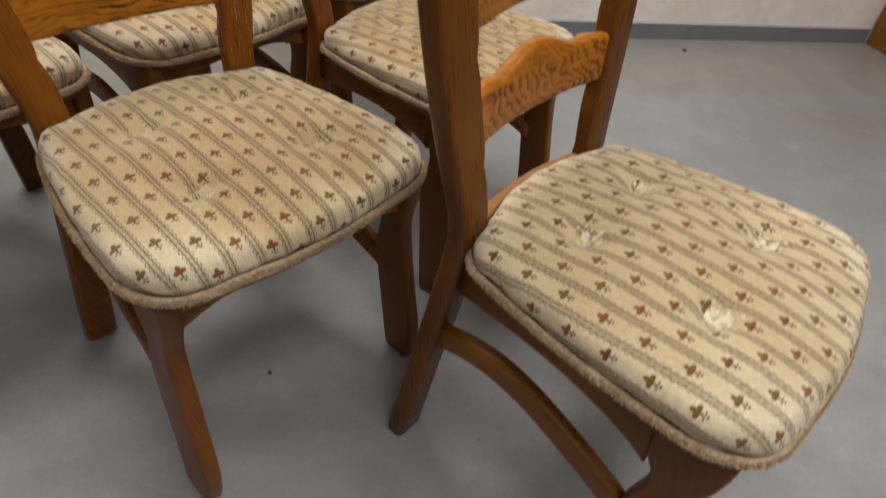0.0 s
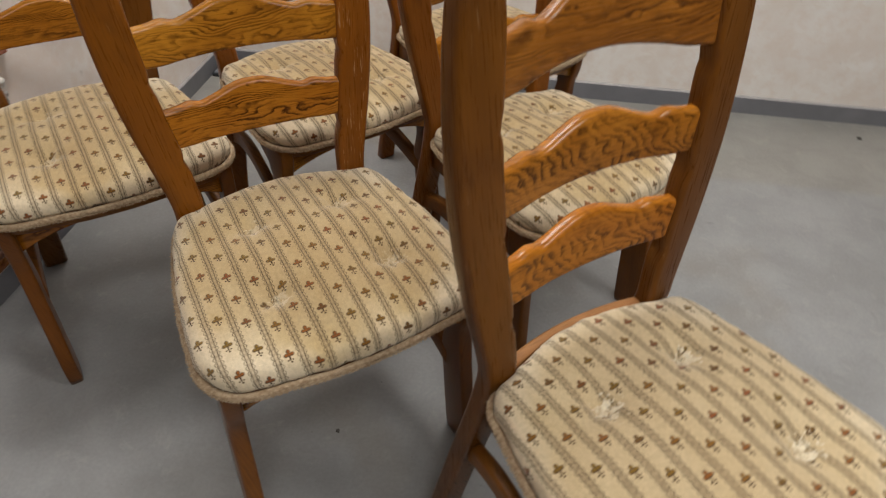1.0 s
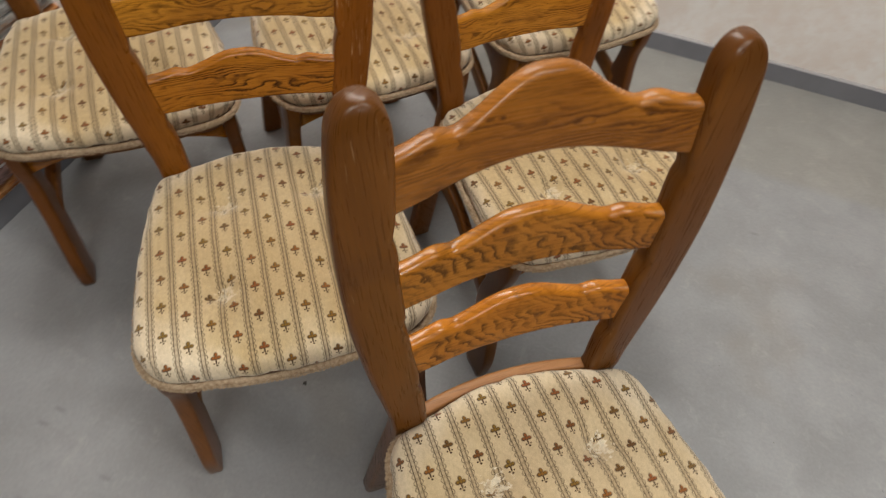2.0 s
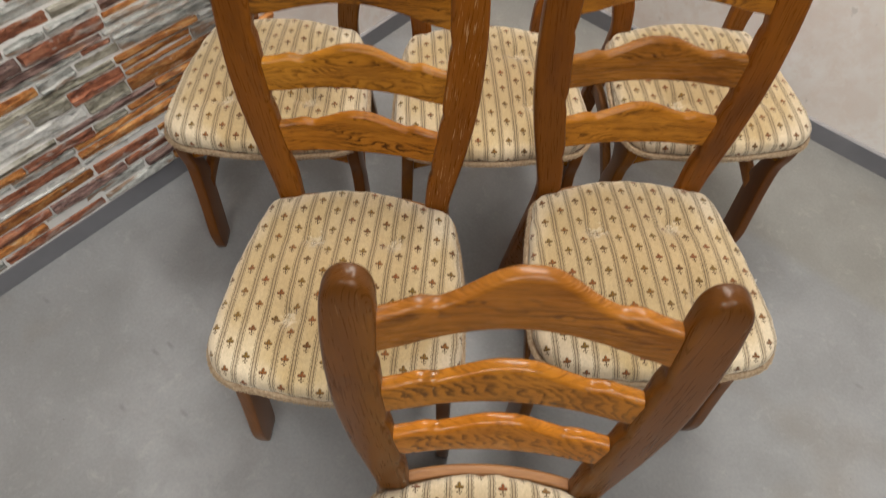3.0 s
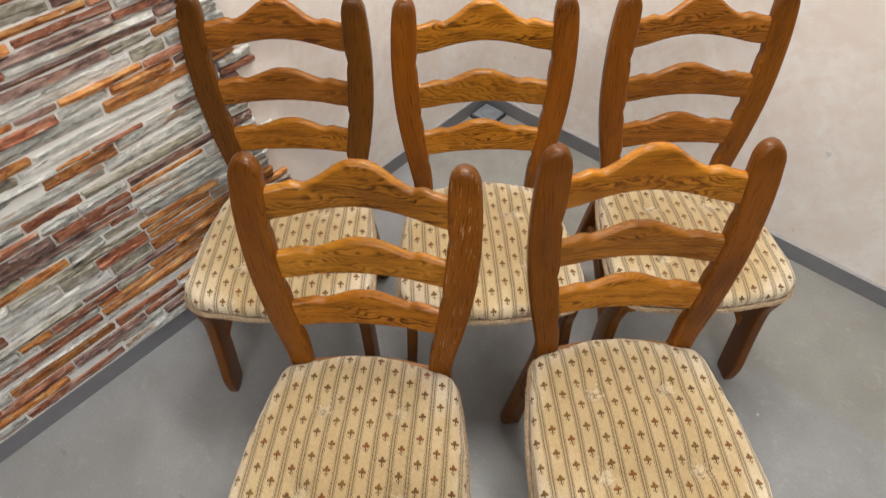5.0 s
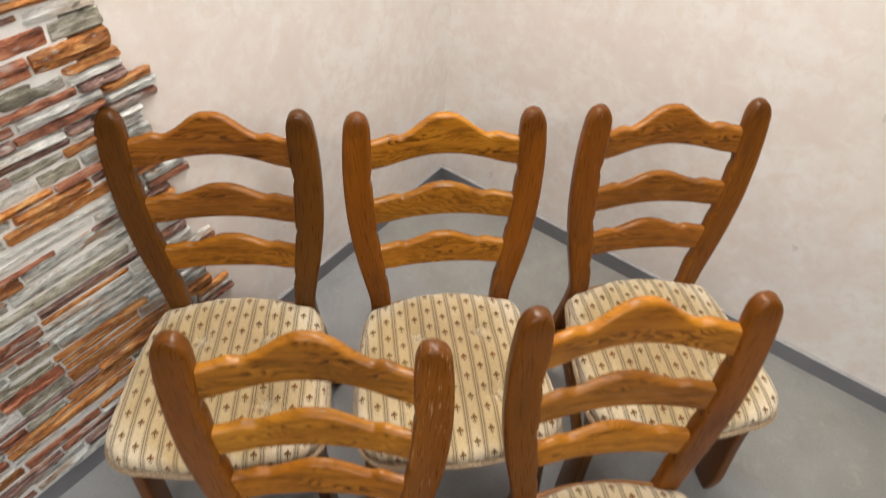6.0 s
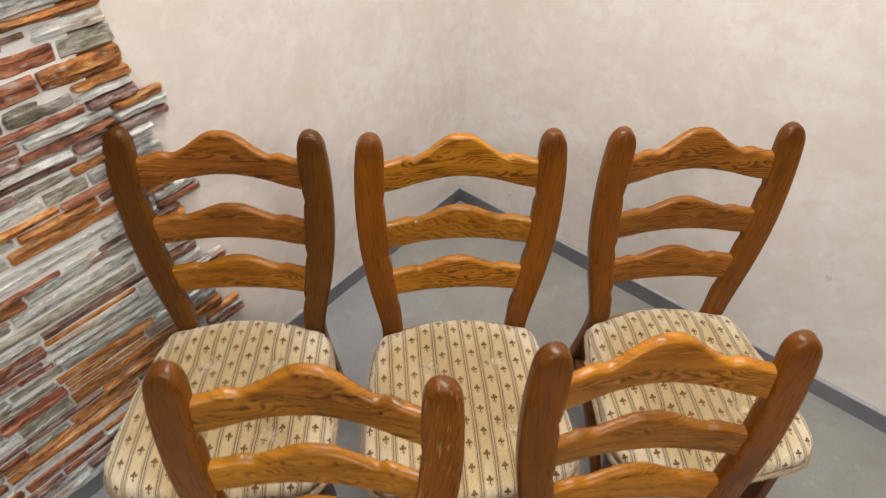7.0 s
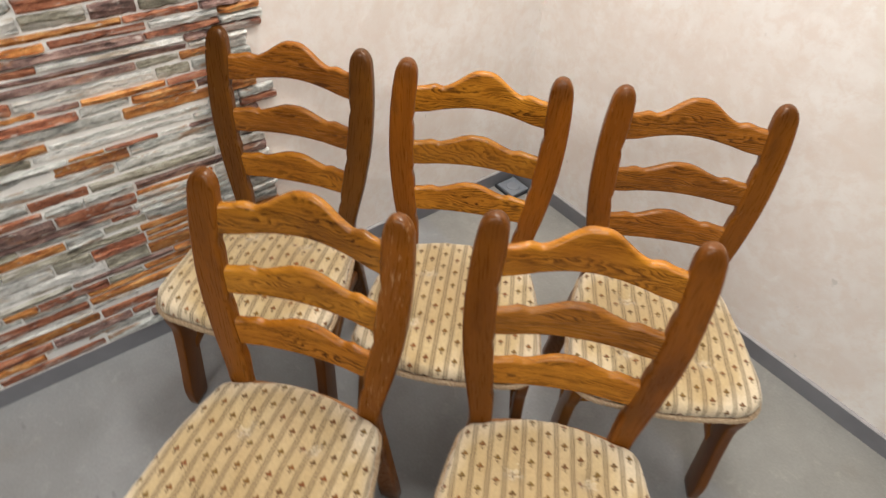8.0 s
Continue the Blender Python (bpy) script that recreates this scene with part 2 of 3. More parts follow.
    c = m.mix(m.math("MULTIPLY", m.math("MULTIPLY", m.math("MAXIMUM", cord, outer), m.ramp(m.noise(uv, 260.0, 3, 0.65), (0.34, 0.55), (0.6, 1.0))), 0.95), c, (0.07, 0.045, 0.023))
    c = m.mix(m.math("MULTIPLY", leaf, 1.1, clamp=True), c, (0.055, 0.024, 0.007))
    c = m.mix(m.math("MULTIPLY", heart, 1.0, clamp=True), c, bloom)
    c = m.mix(bare, c, (0.80, 0.73, 0.57))
    c = m.mix(1.0, c, m.ramp(m.noise(m.mapping(uv, (1.0, 0.6, 1.0)), 210.0, 4, 0.7), (0.3, 0.84), (0.7, 1.1)), "MULTIPLY")
    c = m.mix(1.0, c, m.ramp(pile, (0.3, 0.86), (0.7, 1.1)), "MULTIPLY")
    m.colour(c)
    m.bump(m.math("ADD", pile, m.math("MULTIPLY", m.math("MAXIMUM", leaf, cord), -0.4)), 0.5, 0.0012)
    m.put(m.bsdf.inputs["Sheen Weight"], 0.4)
    m.put(m.bsdf.inputs["Sheen Roughness"], 0.5)
    m.put(m.bsdf.inputs["Sheen Tint"], (1.0, 0.93, 0.82, 1.0))
    return m.mat


def plain(name, c1, c2, scale, roughness, bump=0.2, distance=0.001, specular=0.4, detail=5.0, space="Object"):
    m = Nodes(name, roughness, specular)
    v = m.coords(space)
    n = m.noise(v, scale, detail, 0.6)
    m.colour(m.mix(m.ramp(n, (0.3, 0.0), (0.7, 1.0)), c1, c2))
    m.bump(m.noise(v, scale * 9, 3), bump, distance)
    return m.mat


VELOUR = upholstery("striped_flower_velour", 0.35)
FRAYED_VELOUR = upholstery("striped_flower_velour_frayed", 0.9, 0.2)
FRINGE = plain("frayed_edge_cord", (0.33, 0.225, 0.135), (0.60, 0.475, 0.33), 190.0, 0.95, 0.6, 0.002, 0.1)
THREAD = plain("pale_thread", (0.62, 0.50, 0.32), (0.76, 0.67, 0.5), 300.0, 0.8, 0.3)


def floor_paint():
    m = Nodes("grey_painted_concrete", 0.42, 0.5)
    v = m.coords()
    big = m.noise(v, 1.3, 4, 0.6)
    mid = m.noise(v, 7.0, 5, 0.62, 0.4)
    fine = m.noise(v, 120.0, 3, 0.6)
    c = m.mix(m.ramp(big, (0.38, 0.0), (0.62, 1.0)), (0.265, 0.272, 0.277), (0.325, 0.333, 0.34))
    c = m.mix(m.ramp(mid, (0.36, 0.5), (0.60, 0.0)), c, (0.225, 0.228, 0.228))
    stain = m.ramp(m.noise(m.mapping(v, (1, 1, 1), (3.1, 1.7, 0)), 2.1, 3), (0.6, 0.0), (0.72, 0.35))
    c = m.mix(stain, c, (0.25, 0.215, 0.165))
    pale = m.ramp(m.noise(v, 17.0, 6, 0.7, 0.6), (0.56, 0.0), (0.74, 0.5))
    c = m.mix(pale, c, (0.40, 0.40, 0.395))
    speck = m.ramp(m.noise(m.mapping(v, (1, 1, 1), (9, 4, 0)), 75.0, 2, 0.5), (0.75, 0.0), (0.79, 0.6))
    c = m.mix(speck, c, (0.12, 0.115, 0.105))
    scuff = m.ramp(m.noise(m.mapping(v, (26, 6, 1), (0, 0, 0), (0, 0, 0.6)), 1.0, 2), (0.74, 0.0), (0.80, 0.25))
    c = m.mix(scuff, c, (0.2, 0.2, 0.197))
    rust = m.node("ShaderNodeVectorMath", operation="LENGTH")
    m.put(rust.inputs[0], m.mapping(m.mapping(v, (1, 1, 1), (-2.77, 0.71, 0)), (0.7, 1.2, 0.0)))
    c = m.mix(m.ramp(m.math("ADD", rust.outputs["Value"], m.math("MULTIPLY", mid, 0.25)), (0.12, 0.4), (0.30, 0.0)), c, (0.25, 0.205, 0.145))
    # a strip along the back wall is yellower and slightly darker
    across = m.node("ShaderNodeSeparateXYZ")
    m.put(across.inputs[0], v)
    strip = m.ramp(m.math("ADD", m.math("ADD", across.outputs[1], 1.0), m.math("MULTIPLY", mid, 0.02)), (0.495, 0.0), (0.53, 0.75))
    c = m.mix(strip, c, m.mix(1.0, c, (0.97, 0.93, 0.83), "MULTIPLY"))
    ragged = m.math("MULTIPLY", m.noise(v, 90.0, 3, 0.6), 0.016)
    for sx, sy, turn in ((0.448, -1.848, 0.9), (0.436, -1.884, 0.5), (0.10, -1.99, 2.3), (0.50, -2.02, 1.2), (1.83, -0.75, 0.3), (0.62, -1.93, 0.7)):
        away = m.node("ShaderNodeVectorMath", operation="LENGTH")
        m.put(away.inputs[0], m.mapping(m.mapping(v, (1, 1, 1), (-sx, -sy, 0)), (1.0, 2.6, 0.0), (0, 0, 0), (0, 0, turn)))
        c = m.mix(m.ramp(m.math("ADD", away.outputs["Value"], ragged), (0.012, 0.4), (0.026, 0.0)), c, (0.13, 0.13, 0.135))
    c = m.mix(1.0, c, m.ramp(fine, (0.3, 0.94), (0.7, 1.05)), "MULTIPLY")
    m.colour(c)
    m.put(m.bsdf.inputs["Roughness"], m.ramp(mid, (0.3, 0.36), (0.7, 0.50)))
    m.bump(m.math("ADD", fine, m.math("MULTIPLY", mid, 2.0)), 0.16, 0.0008)
    return m.mat


def wall_paper():
    m = Nodes("pale_mottled_wallpaper", 0.8, 0.25)
    v = m.coords()
    big = m.noise(v, 5.5, 5, 0.62, 0.4)
    mid = m.noise(v, 24.0, 6, 0.68, 0.3)
    fine = m.noise(v, 260.0, 3, 0.6)
    c = m.mix(m.ramp(big, (0.38, 0.0), (0.62, 1.0)), (0.815, 0.75, 0.70), (0.88, 0.85, 0.82))
    c = m.mix(m.ramp(mid, (0.38, 0.6), (0.54, 0.0)), c, (0.80, 0.715, 0.65))
    c = m.mix(m.ramp(m.noise(m.mapping(v, (1, 1, 1), (7, 3, 2)), 15.0, 6, 0.7, 0.8), (0.55, 0.0), (0.72, 0.55)), c, (0.92, 0.89, 0.86))
    scar = m.ramp(m.noise(m.mapping(v, (1.2, 1.2, 0.7), (5, 2, 1)), 26.0, 2, 0.5), (0.735, 0.0), (0.79, 0.4))
    c = m.mix(scar, c, (0.44, 0.41, 0.36))
    m.colour(c)
    m.bump(m.math("ADD", m.math("MULTIPLY", mid, 1.5), fine), 0.25, 0.0012)
    return m.mat


FLOOR_MAT = floor_paint()
FAR_WALL_MAT = plain("dim_unseen_wall", (0.42, 0.37, 0.32), (0.50, 0.45, 0.39), 3.0, 0.8, 0.2)
WALL_MAT = wall_paper()
SKIRT_MAT = plain("grey_skirting_vinyl", (0.175, 0.178, 0.198), (0.21, 0.213, 0.235), 9.0, 0.5, 0.15)
SKIRT_TOP = plain("pale_skirting_edge", (0.33, 0.32, 0.33), (0.4, 0.39, 0.4), 30.0, 0.7, 0.1)
CEIL_MAT = plain("white_ceiling_paint", (0.62, 0.61, 0.59), (0.68, 0.67, 0.65), 2.0, 0.85, 0.1)
MORTAR = plain("pale_panel_joint", (0.80, 0.80, 0.78), (0.88, 0.88, 0.86), 40.0, 0.8, 0.5, 0.002)
GREY_PLATE = plain("blue_grey_plastic", (0.20, 0.225, 0.26), (0.25, 0.275, 0.31), 20.0, 0.45, 0.1)
DARK_RIM = plain("dark_rubber_rim", (0.03, 0.032, 0.038), (0.045, 0.047, 0.052), 40.0, 0.6, 0.2)
CRUMB = plain("dark_dirt", (0.07, 0.066, 0.06), (0.11, 0.10, 0.09), 200.0, 0.9, 0.4)
PALE_CRUMB = plain("pale_lint", (0.6, 0.58, 0.54), (0.7, 0.68, 0.65), 200.0, 0.9, 0.4)


def stone(name, c1, c2, c3, tint):
    """Split stone with streaks along its length and broken relief."""
    m = Nodes(name, 0.62, 0.35)
    v = m.shifted(m.coords(), 5.0)
    streak = m.noise(m.mapping(v, (60, 26, 80)), 1.0, 7, 0.72, 0.3)
    blotch = m.noise(m.mapping(v, (20, 11, 40)), 1.0, 4, 0.6, 0.5)
    c = m.ramp(m.math("ADD", m.math("MULTIPLY", streak, 0.62), m.math("MULTIPLY", blotch, 0.38)), (0.40, c1), (0.5, c2), (0.6, c3))
    c = m.mix(1.0, c, m.ramp(m.random(), (0.0, 0.85), (1.0, 1.42)), "MULTIPLY")
    crack = m.ramp(m.noise(m.mapping(v, (40, 26, 120)), 1.0, 8, 0.78, 0.3), (0.32, 0.7), (0.42, 0.0))
    vein = m.ramp(m.noise(m.mapping(v, (12, 7, 34)), 1.0, 5, 0.65, 0.6), (0.53, 0.0), (0.63, 0.75))
    c = m.mix(vein, c, tint)
    grit = m.noise(v, 420.0, 4, 0.7)
    c = m.mix(1.0, c, m.ramp(grit, (0.3, 0.78), (0.7, 1.14)), "MULTIPLY")
    c = m.mix(crack, c, (0.035, 0.028, 0.022))
    chip = m.ramp(m.noise(m.mapping(v, (70, 30, 80)), 1.0, 4), (0.62, 0.0), (0.7, 0.55))
    m.colour(m.mix(chip, c, (0.66, 0.64, 0.60)))
    m.bump(m.math("ADD", streak, m.math("SUBTRACT", m.math("ADD", m.math("MULTIPLY", blotch, 0.8), m.math("MULTIPLY", grit, 0.25)), crack)), 0.9, 0.006)
    return m.mat


# the slates of the wall, from grey to rust and plum
STONES = [
    stone("grey_green_slate", (0.22, 0.23, 0.215), (0.47, 0.485, 0.465), (0.66, 0.67, 0.645), (0.36, 0.19, 0.09)),
    stone("pale_grey_slate", (0.38, 0.385, 0.37), (0.61, 0.615, 0.595), (0.76, 0.76, 0.735), (0.50, 0.40, 0.30)),
    stone("rust_orange_slate", (0.19, 0.06, 0.018), (0.50, 0.195, 0.05), (0.64, 0.36, 0.14), (0.20, 0.08, 0.04)),
    stone("red_brown_slate", (0.10, 0.036, 0.022), (0.30, 0.105, 0.055), (0.46, 0.21, 0.12), (0.44, 0.42, 0.39)),
    stone("plum_brown_slate", (0.06, 0.036, 0.032), (0.20, 0.12, 0.105), (0.36, 0.25, 0.215), (0.42, 0.20, 0.10)),
    stone("olive_grey_slate", (0.11, 0.10, 0.075), (0.27, 0.255, 0.20), (0.44, 0.42, 0.35), (0.62, 0.60, 0.56)),
]


# ---- mesh helpers ----
def finish(bm, smooth=True):
    bmesh.ops.recalc_face_normals(bm, faces=bm.faces)
    for f in bm.faces:
        f.smooth = smooth
    return bm


def part(name, bm, material, parent=None, label=""):
    """Links a bmesh as one mesh object under a thing or a part."""
    me = bpy.data.meshes.new(name)
    bm.to_mesh(me)
    bm.free()
    for mt in material if isinstance(material, (list, tuple)) else (material,):
        me.materials.append(mt)
    ob = new(name, me)
    ob.parent = parent
    return tagged(ob, label)


def loft(rings, closed=True):
    """A skin over rings of equal length, with capped ends."""
    bm = bmesh.new()
    rows = [[bm.verts.new(p) for p in ring] for ring in rings]
    n = len(rows[0])
    for a, b in zip(rows, rows[1:]):
        for i in range(n):
            j = (i + 1) % n
            bm.faces.new((a[i], a[j], b[j], b[i]))
    if closed:
        bm.faces.new(rows[0][::-1])
        bm.faces.new(rows[-1])
    return finish(bm)


def rounded(w, h, r, k=3):
    """A rectangle w by h about the origin with rounded corners, as 2D points."""
    r = min(r, w * 0.49, h * 0.49)
    pts = []
    for cx, cy, a0 in ((w / 2 - r, h / 2 - r, 0), (-w / 2 + r, h / 2 - r, 90), (-w / 2 + r, -h / 2 + r, 180), (w / 2 - r, -h / 2 + r, 270)):
        for i in range(k + 1):
            a = radians(a0 + 90 * i / k)
            pts.append((cx + r * math.cos(a), cy + r * math.sin(a)))
    return pts


def curve(z, *pairs):
    """Smooth interpolation through (z, value) pairs."""
    zs = [p[0] for p in pairs]
    i = max(0, min(len(zs) - 2, sum(q <= z for q in zs) - 1))
    (z0, v0), (z1, v1) = pairs[i], pairs[i + 1]
    s = [(pairs[k + 1][1] - pairs[k][1]) / (pairs[k + 1][0] - pairs[k][0]) for k in range(len(pairs) - 1)]
    m0 = s[0] if i == 0 else (s[i - 1] + s[i]) / 2
    m1 = s[-1] if i == len(s) - 1 else (s[i] + s[i + 1]) / 2
    h = z1 - z0
    t = max(0.0, min(1.0, (z - z0) / h))
    return (2 * t**3 - 3 * t**2 + 1) * v0 + (t**3 - 2 * t**2 + t) * h * m0 + (3 * t**2 - 2 * t**3) * v1 + (t**3 - t**2) * h * m1


def box(x0, x1, y0, y1, z0, z1, bevel=0.0, seg=2):
    bm = bmesh.new()
    bmesh.ops.create_cube(bm, size=1.0)
    for v in bm.verts:
        v.co = ((x0 + x1) / 2 + v.co.x * (x1 - x0), (y0 + y1) / 2 + v.co.y * (y1 - y0), (z0 + z1) / 2 + v.co.z * (z1 - z0))
    if bevel:
        bmesh.ops.bevel(bm, geom=bm.edges[:], offset=bevel, segments=seg, affect="EDGES", profile=0.5)
    return finish(bm, False)


# ---- the room ----
H, X1, Y1 = 2.7, 7.0, -8.5
SKIRT_T, SKIRT_H = 0.012, 0.068
tagged(part("floor", box(-0.4, X1 + 0.2, Y1 - 0.2, 0.4, -0.12, 0.0), FLOOR_MAT), "worn grey painted concrete floor with faint stains", "floor", kind="structure")
tagged(part("wall_left", box(-0.2 - SKIRT_T, -SKIRT_T, Y1, SKIRT_T + 0.2, 0.0, H), WALL_MAT), "pale mottled wallpapered wall beside the stone cladding", "wall", kind="structure")
tagged(part("wall_back", box(-SKIRT_T, X1, SKIRT_T, SKIRT_T + 0.2, 0.0, H), WALL_MAT), "pale mottled wallpapered wall behind the chairs", "wall", kind="structure")
# the next two walls are unseen, set far off and dim to cut bounce
tagged(part("wall_right", box(X1, X1 + 0.2, Y1, SKIRT_T, 0.0, H), FAR_WALL_MAT), "unseen beige wall closing the room, dim to cut bounced light", "wall", kind="structure")
tagged(part("wall_front", box(-SKIRT_T, X1, Y1 - 0.2, Y1, 0.0, H), FAR_WALL_MAT), "unseen beige wall closing the room, dim to cut bounced light", "wall", kind="structure")
tagged(part("ceiling", box(-0.3, X1 + 0.2, Y1 - 0.2, 0.3, H, H + 0.1), CEIL_MAT), "plain white painted ceiling", "ceiling", kind="structure")


def skirting(name, horizontal):
    """A thin board with a small rounded and paler top edge."""
    prof = [(0, 0), (SKIRT_T, 0), (SKIRT_T, SKIRT_H - 0.004), (SKIRT_T - 0.003, SKIRT_H - 0.001), (SKIRT_T - 0.005, SKIRT_H), (0, SKIRT_H)]
    ends = ((0.0, 3.51) if horizontal else (Y1, -0.0))
    rings = []
    for e in ends:
        rings.append([(e, SKIRT_T - d, z) if horizontal else (-SKIRT_T + d, e, z) for d, z in prof])
    bm = loft(rings)
    for f in bm.faces:
        f.smooth = False
        f.material_index = 1 if abs(f.normal.z) > 0.5 and f.calc_center_median().z > 0.03 else 0
    ob = part(name, bm, [SKIRT_MAT, SKIRT_TOP])
    return tagged(ob, "narrow grey skirting board along the wall", "skirting", kind="structure")


skirting("baseboard_left", False)
skirting("baseboard_back", True)


# ---- the dining chair, built once about the foot of its backrest ----
def lean(z):
    """How far the backrest has leaned back at height z."""
    return 0.0147 + (z - 0.57) * 0.158 + max(0.0, z - 0.74) * 0.019


RAILS = (
    # end top, end bottom, rise of the top, rise of the bottom, backward bow
    (0.898, 0.836, 0.042, 0.014, 0.030),
    (0.759, 0.699, 0.022, 0.003, 0.022),
    (0.632, 0.568, 0.019, -0.002, 0.017),
)


def inner_edge(z):
    x = curve(z, (0.0, 0.160), (0.15, 0.150), (0.3, 0.138), (0.41, 0.129), (0.47, 0.1275), (0.57, 0.1375), (0.633, 0.147), (0.705, 0.1535), (0.763, 0.158), (0.842, 0.1595), (0.905, 0.158), (0.94, 0.159), (0.975, 0.161))
    for top, bottom, *_ in RAILS:
        x += 0.0045 * math.exp(-(((z - (bottom - 0.022)) / 0.012) ** 2))
    return x


def outer_edge(z):
    return curve(z, (0.0, 0.214), (0.15, 0.201), (0.3, 0.188), (0.41, 0.178), (0.47, 0.178), (0.53, 0.189), (0.6, 0.203), (0.7, 0.217), (0.8, 0.2215), (0.88, 0.219), (0.93, 0.2135), (0.96, 0.209))


def post(side):
    rings = []
    top = 0.9615
    zs = [0.0, 0.004] + [0.05 * i for i in range(1, 8)] + [0.38 + 0.012 * i for i in range(45)] + [0.918] + [0.925 + (top - 0.925) * math.sin(radians(6.6 * i)) for i in range(13)]
    for z in zs:
        a, b = inner_edge(z), outer_edge(z)
        if z > 0.46:
            y0, y1 = lean(z) - 0.006, lean(z) + 0.027
        else:
            y0 = curve(z, (0.0, 0.035), (0.2, 0.015), (0.36, -0.002), (0.46, lean(0.46) - 0.006))
            y1 = curve(z, (0.0, 0.068), (0.2, 0.049), (0.36, 0.033), (0.46, lean(0.46) + 0.027))
        arch, rim = 1.0, 1.0
        if z > 0.925:
            bend = math.asin(min(1.0, (z - 0.925) / (top - 0.925)))
            arch = max(0.12, math.cos(bend) ** 0.72)
            rim = 1 - 0.5 * (1 - math.cos(bend)) ** 1.3
        if z == 0.0:
            arch = rim = 0.9
        w, d = (b - a) * arch, (y1 - y0) * rim
        rings.append([(side * ((a + b) / 2 + px), (y0 + y1) / 2 + py, z) for px, py in rounded(w, d, 0.009, 4)])
    return loft(rings)


def rail(k):
    top, bottom, up, up_low, bow = RAILS[k]
    rings = []
    n = 56
    for i in range(n + 1):
        u = -1 + 2 * i / n
        a = abs(u)
        half = inner_edge((top + bottom) / 2) + 0.010
        crest = 0.5 + 0.5 * math.cos(math.pi * min(1.0, max(0.0, (a - 0.05) / 0.54)))
        zt = top + up * crest + (0.0026 + up * 0.05) * math.exp(-(((a - 0.70) / 0.09) ** 2)) - 0.0018 * math.exp(-(((a - 0.58) / 0.06) ** 2))
        zb = bottom + up_low * (0.5 + 0.5 * math.cos(math.pi * a)) - 0.0015 * math.exp(-(((a - 0.75) / 0.12) ** 2))
        back = bow * (1 - a * a)
        h, mid = zt - zb, (zt + zb) / 2
        ring = []
        for py, pz in rounded(0.021, h, 0.0075, 4):
            ring.append((u * half, lean(mid + pz) + 0.009 + back + py, mid + pz))
        rings.append(ring)
    return loft(rings)


def seat_outline(k, grow=0.0):
    """Point k of 0..1 round the seat, moved outwards by grow."""
    pts = SEAT_LOOP
    n = len(pts)
    i = int(k * n) % n
    x, y, nx, ny = pts[i]
    return x + nx * grow, y + ny * grow


def make_seat_loop(count=128):
    """The seat's rounded trapezoid, evenly walked, with outward normals."""
    corner = [(0.186, -0.009, 0.044), (-0.186, -0.009, 0.044), (-0.238, -0.411, 0.116), (0.238, -0.411, 0.116)]
    raw = []
    n = len(corner)
    for i in range(n):
        x, y, r = corner[i]
        p, q = Vector(corner[i - 1][:2]), Vector(corner[(i + 1) % n][:2])
        c = Vector((x, y))
        a, b = (p - c).normalized(), (q - c).normalized()
        for j in range(13):
            t = j / 12
            raw.append((c + a * r) * (1 - t) ** 2 + c * 2 * t * (1 - t) + (c + b * r) * t**2)
        s = c + b * r
        nx, ny, nr = corner[(i + 1) % n]
        d = Vector((nx, ny))
        e = d + (c - d).normalized() * nr
        for j in range(1, 14):
            m = s.lerp(e, j / 14)
            bulge = 4 * (j / 14) * (1 - j / 14)
            if i == 0:
                m.y += 0.029 * bulge
            elif i == 2:
                m.y -= 0.011 * bulge
            else:
                m.x += (0.007 if m.x > 0 else -0.007) * bulge
            raw.append(m)
    total = [0.0]
    for a, b in zip(raw, raw[1:] + raw[:1]):
        total.append(total[-1] + (b - a).length)
    out = []
    for k in range(count):
        s = total[-1] * k / count
        i = max(j for j in range(len(raw)) if total[j] <= s)
        a, b = raw[i], raw[(i + 1) % len(raw)]
        out.append(a.lerp(b, (s - total[i]) / max(1e-9, total[i + 1] - total[i])))
    loop = []
    for k, p in enumerate(out):
        t = (out[(k + 1) % count] - out[k - 1]).normalized()
        nrm = Vector((t.y, -t.x))
        if nrm.dot(p - Vector((0, -0.21))) < 0:
            nrm = -nrm
        loop.append((p.x, p.y, nrm.x, nrm.y))
    return loop


SEAT_LOOP = make_seat_loop()
SEAT_MID = Vector((0.0, -0.21))
CUSHION_Z = 0.428


def cushion_height(x, y, k):
    """Top of the cushion; k runs from 0 in the middle to 1 at its edge."""
    z = 0.4945 - 0.0215 * k**2.5
    z += 0.0035 * (noise.noise(Vector((x * 9, y * 9, 3.3))))
    for bx, by in BUTTONS:
        d2 = (x - bx) ** 2 + (y - by) ** 2
        a = math.atan2(y - by, x - bx)
        z -= 0.016 * math.exp(-d2 / 0.00034) + (0.0115 + 0.0022 * math.sin(5 * a + 40 * bx)) * math.exp(-d2 / 0.0026)
    return z


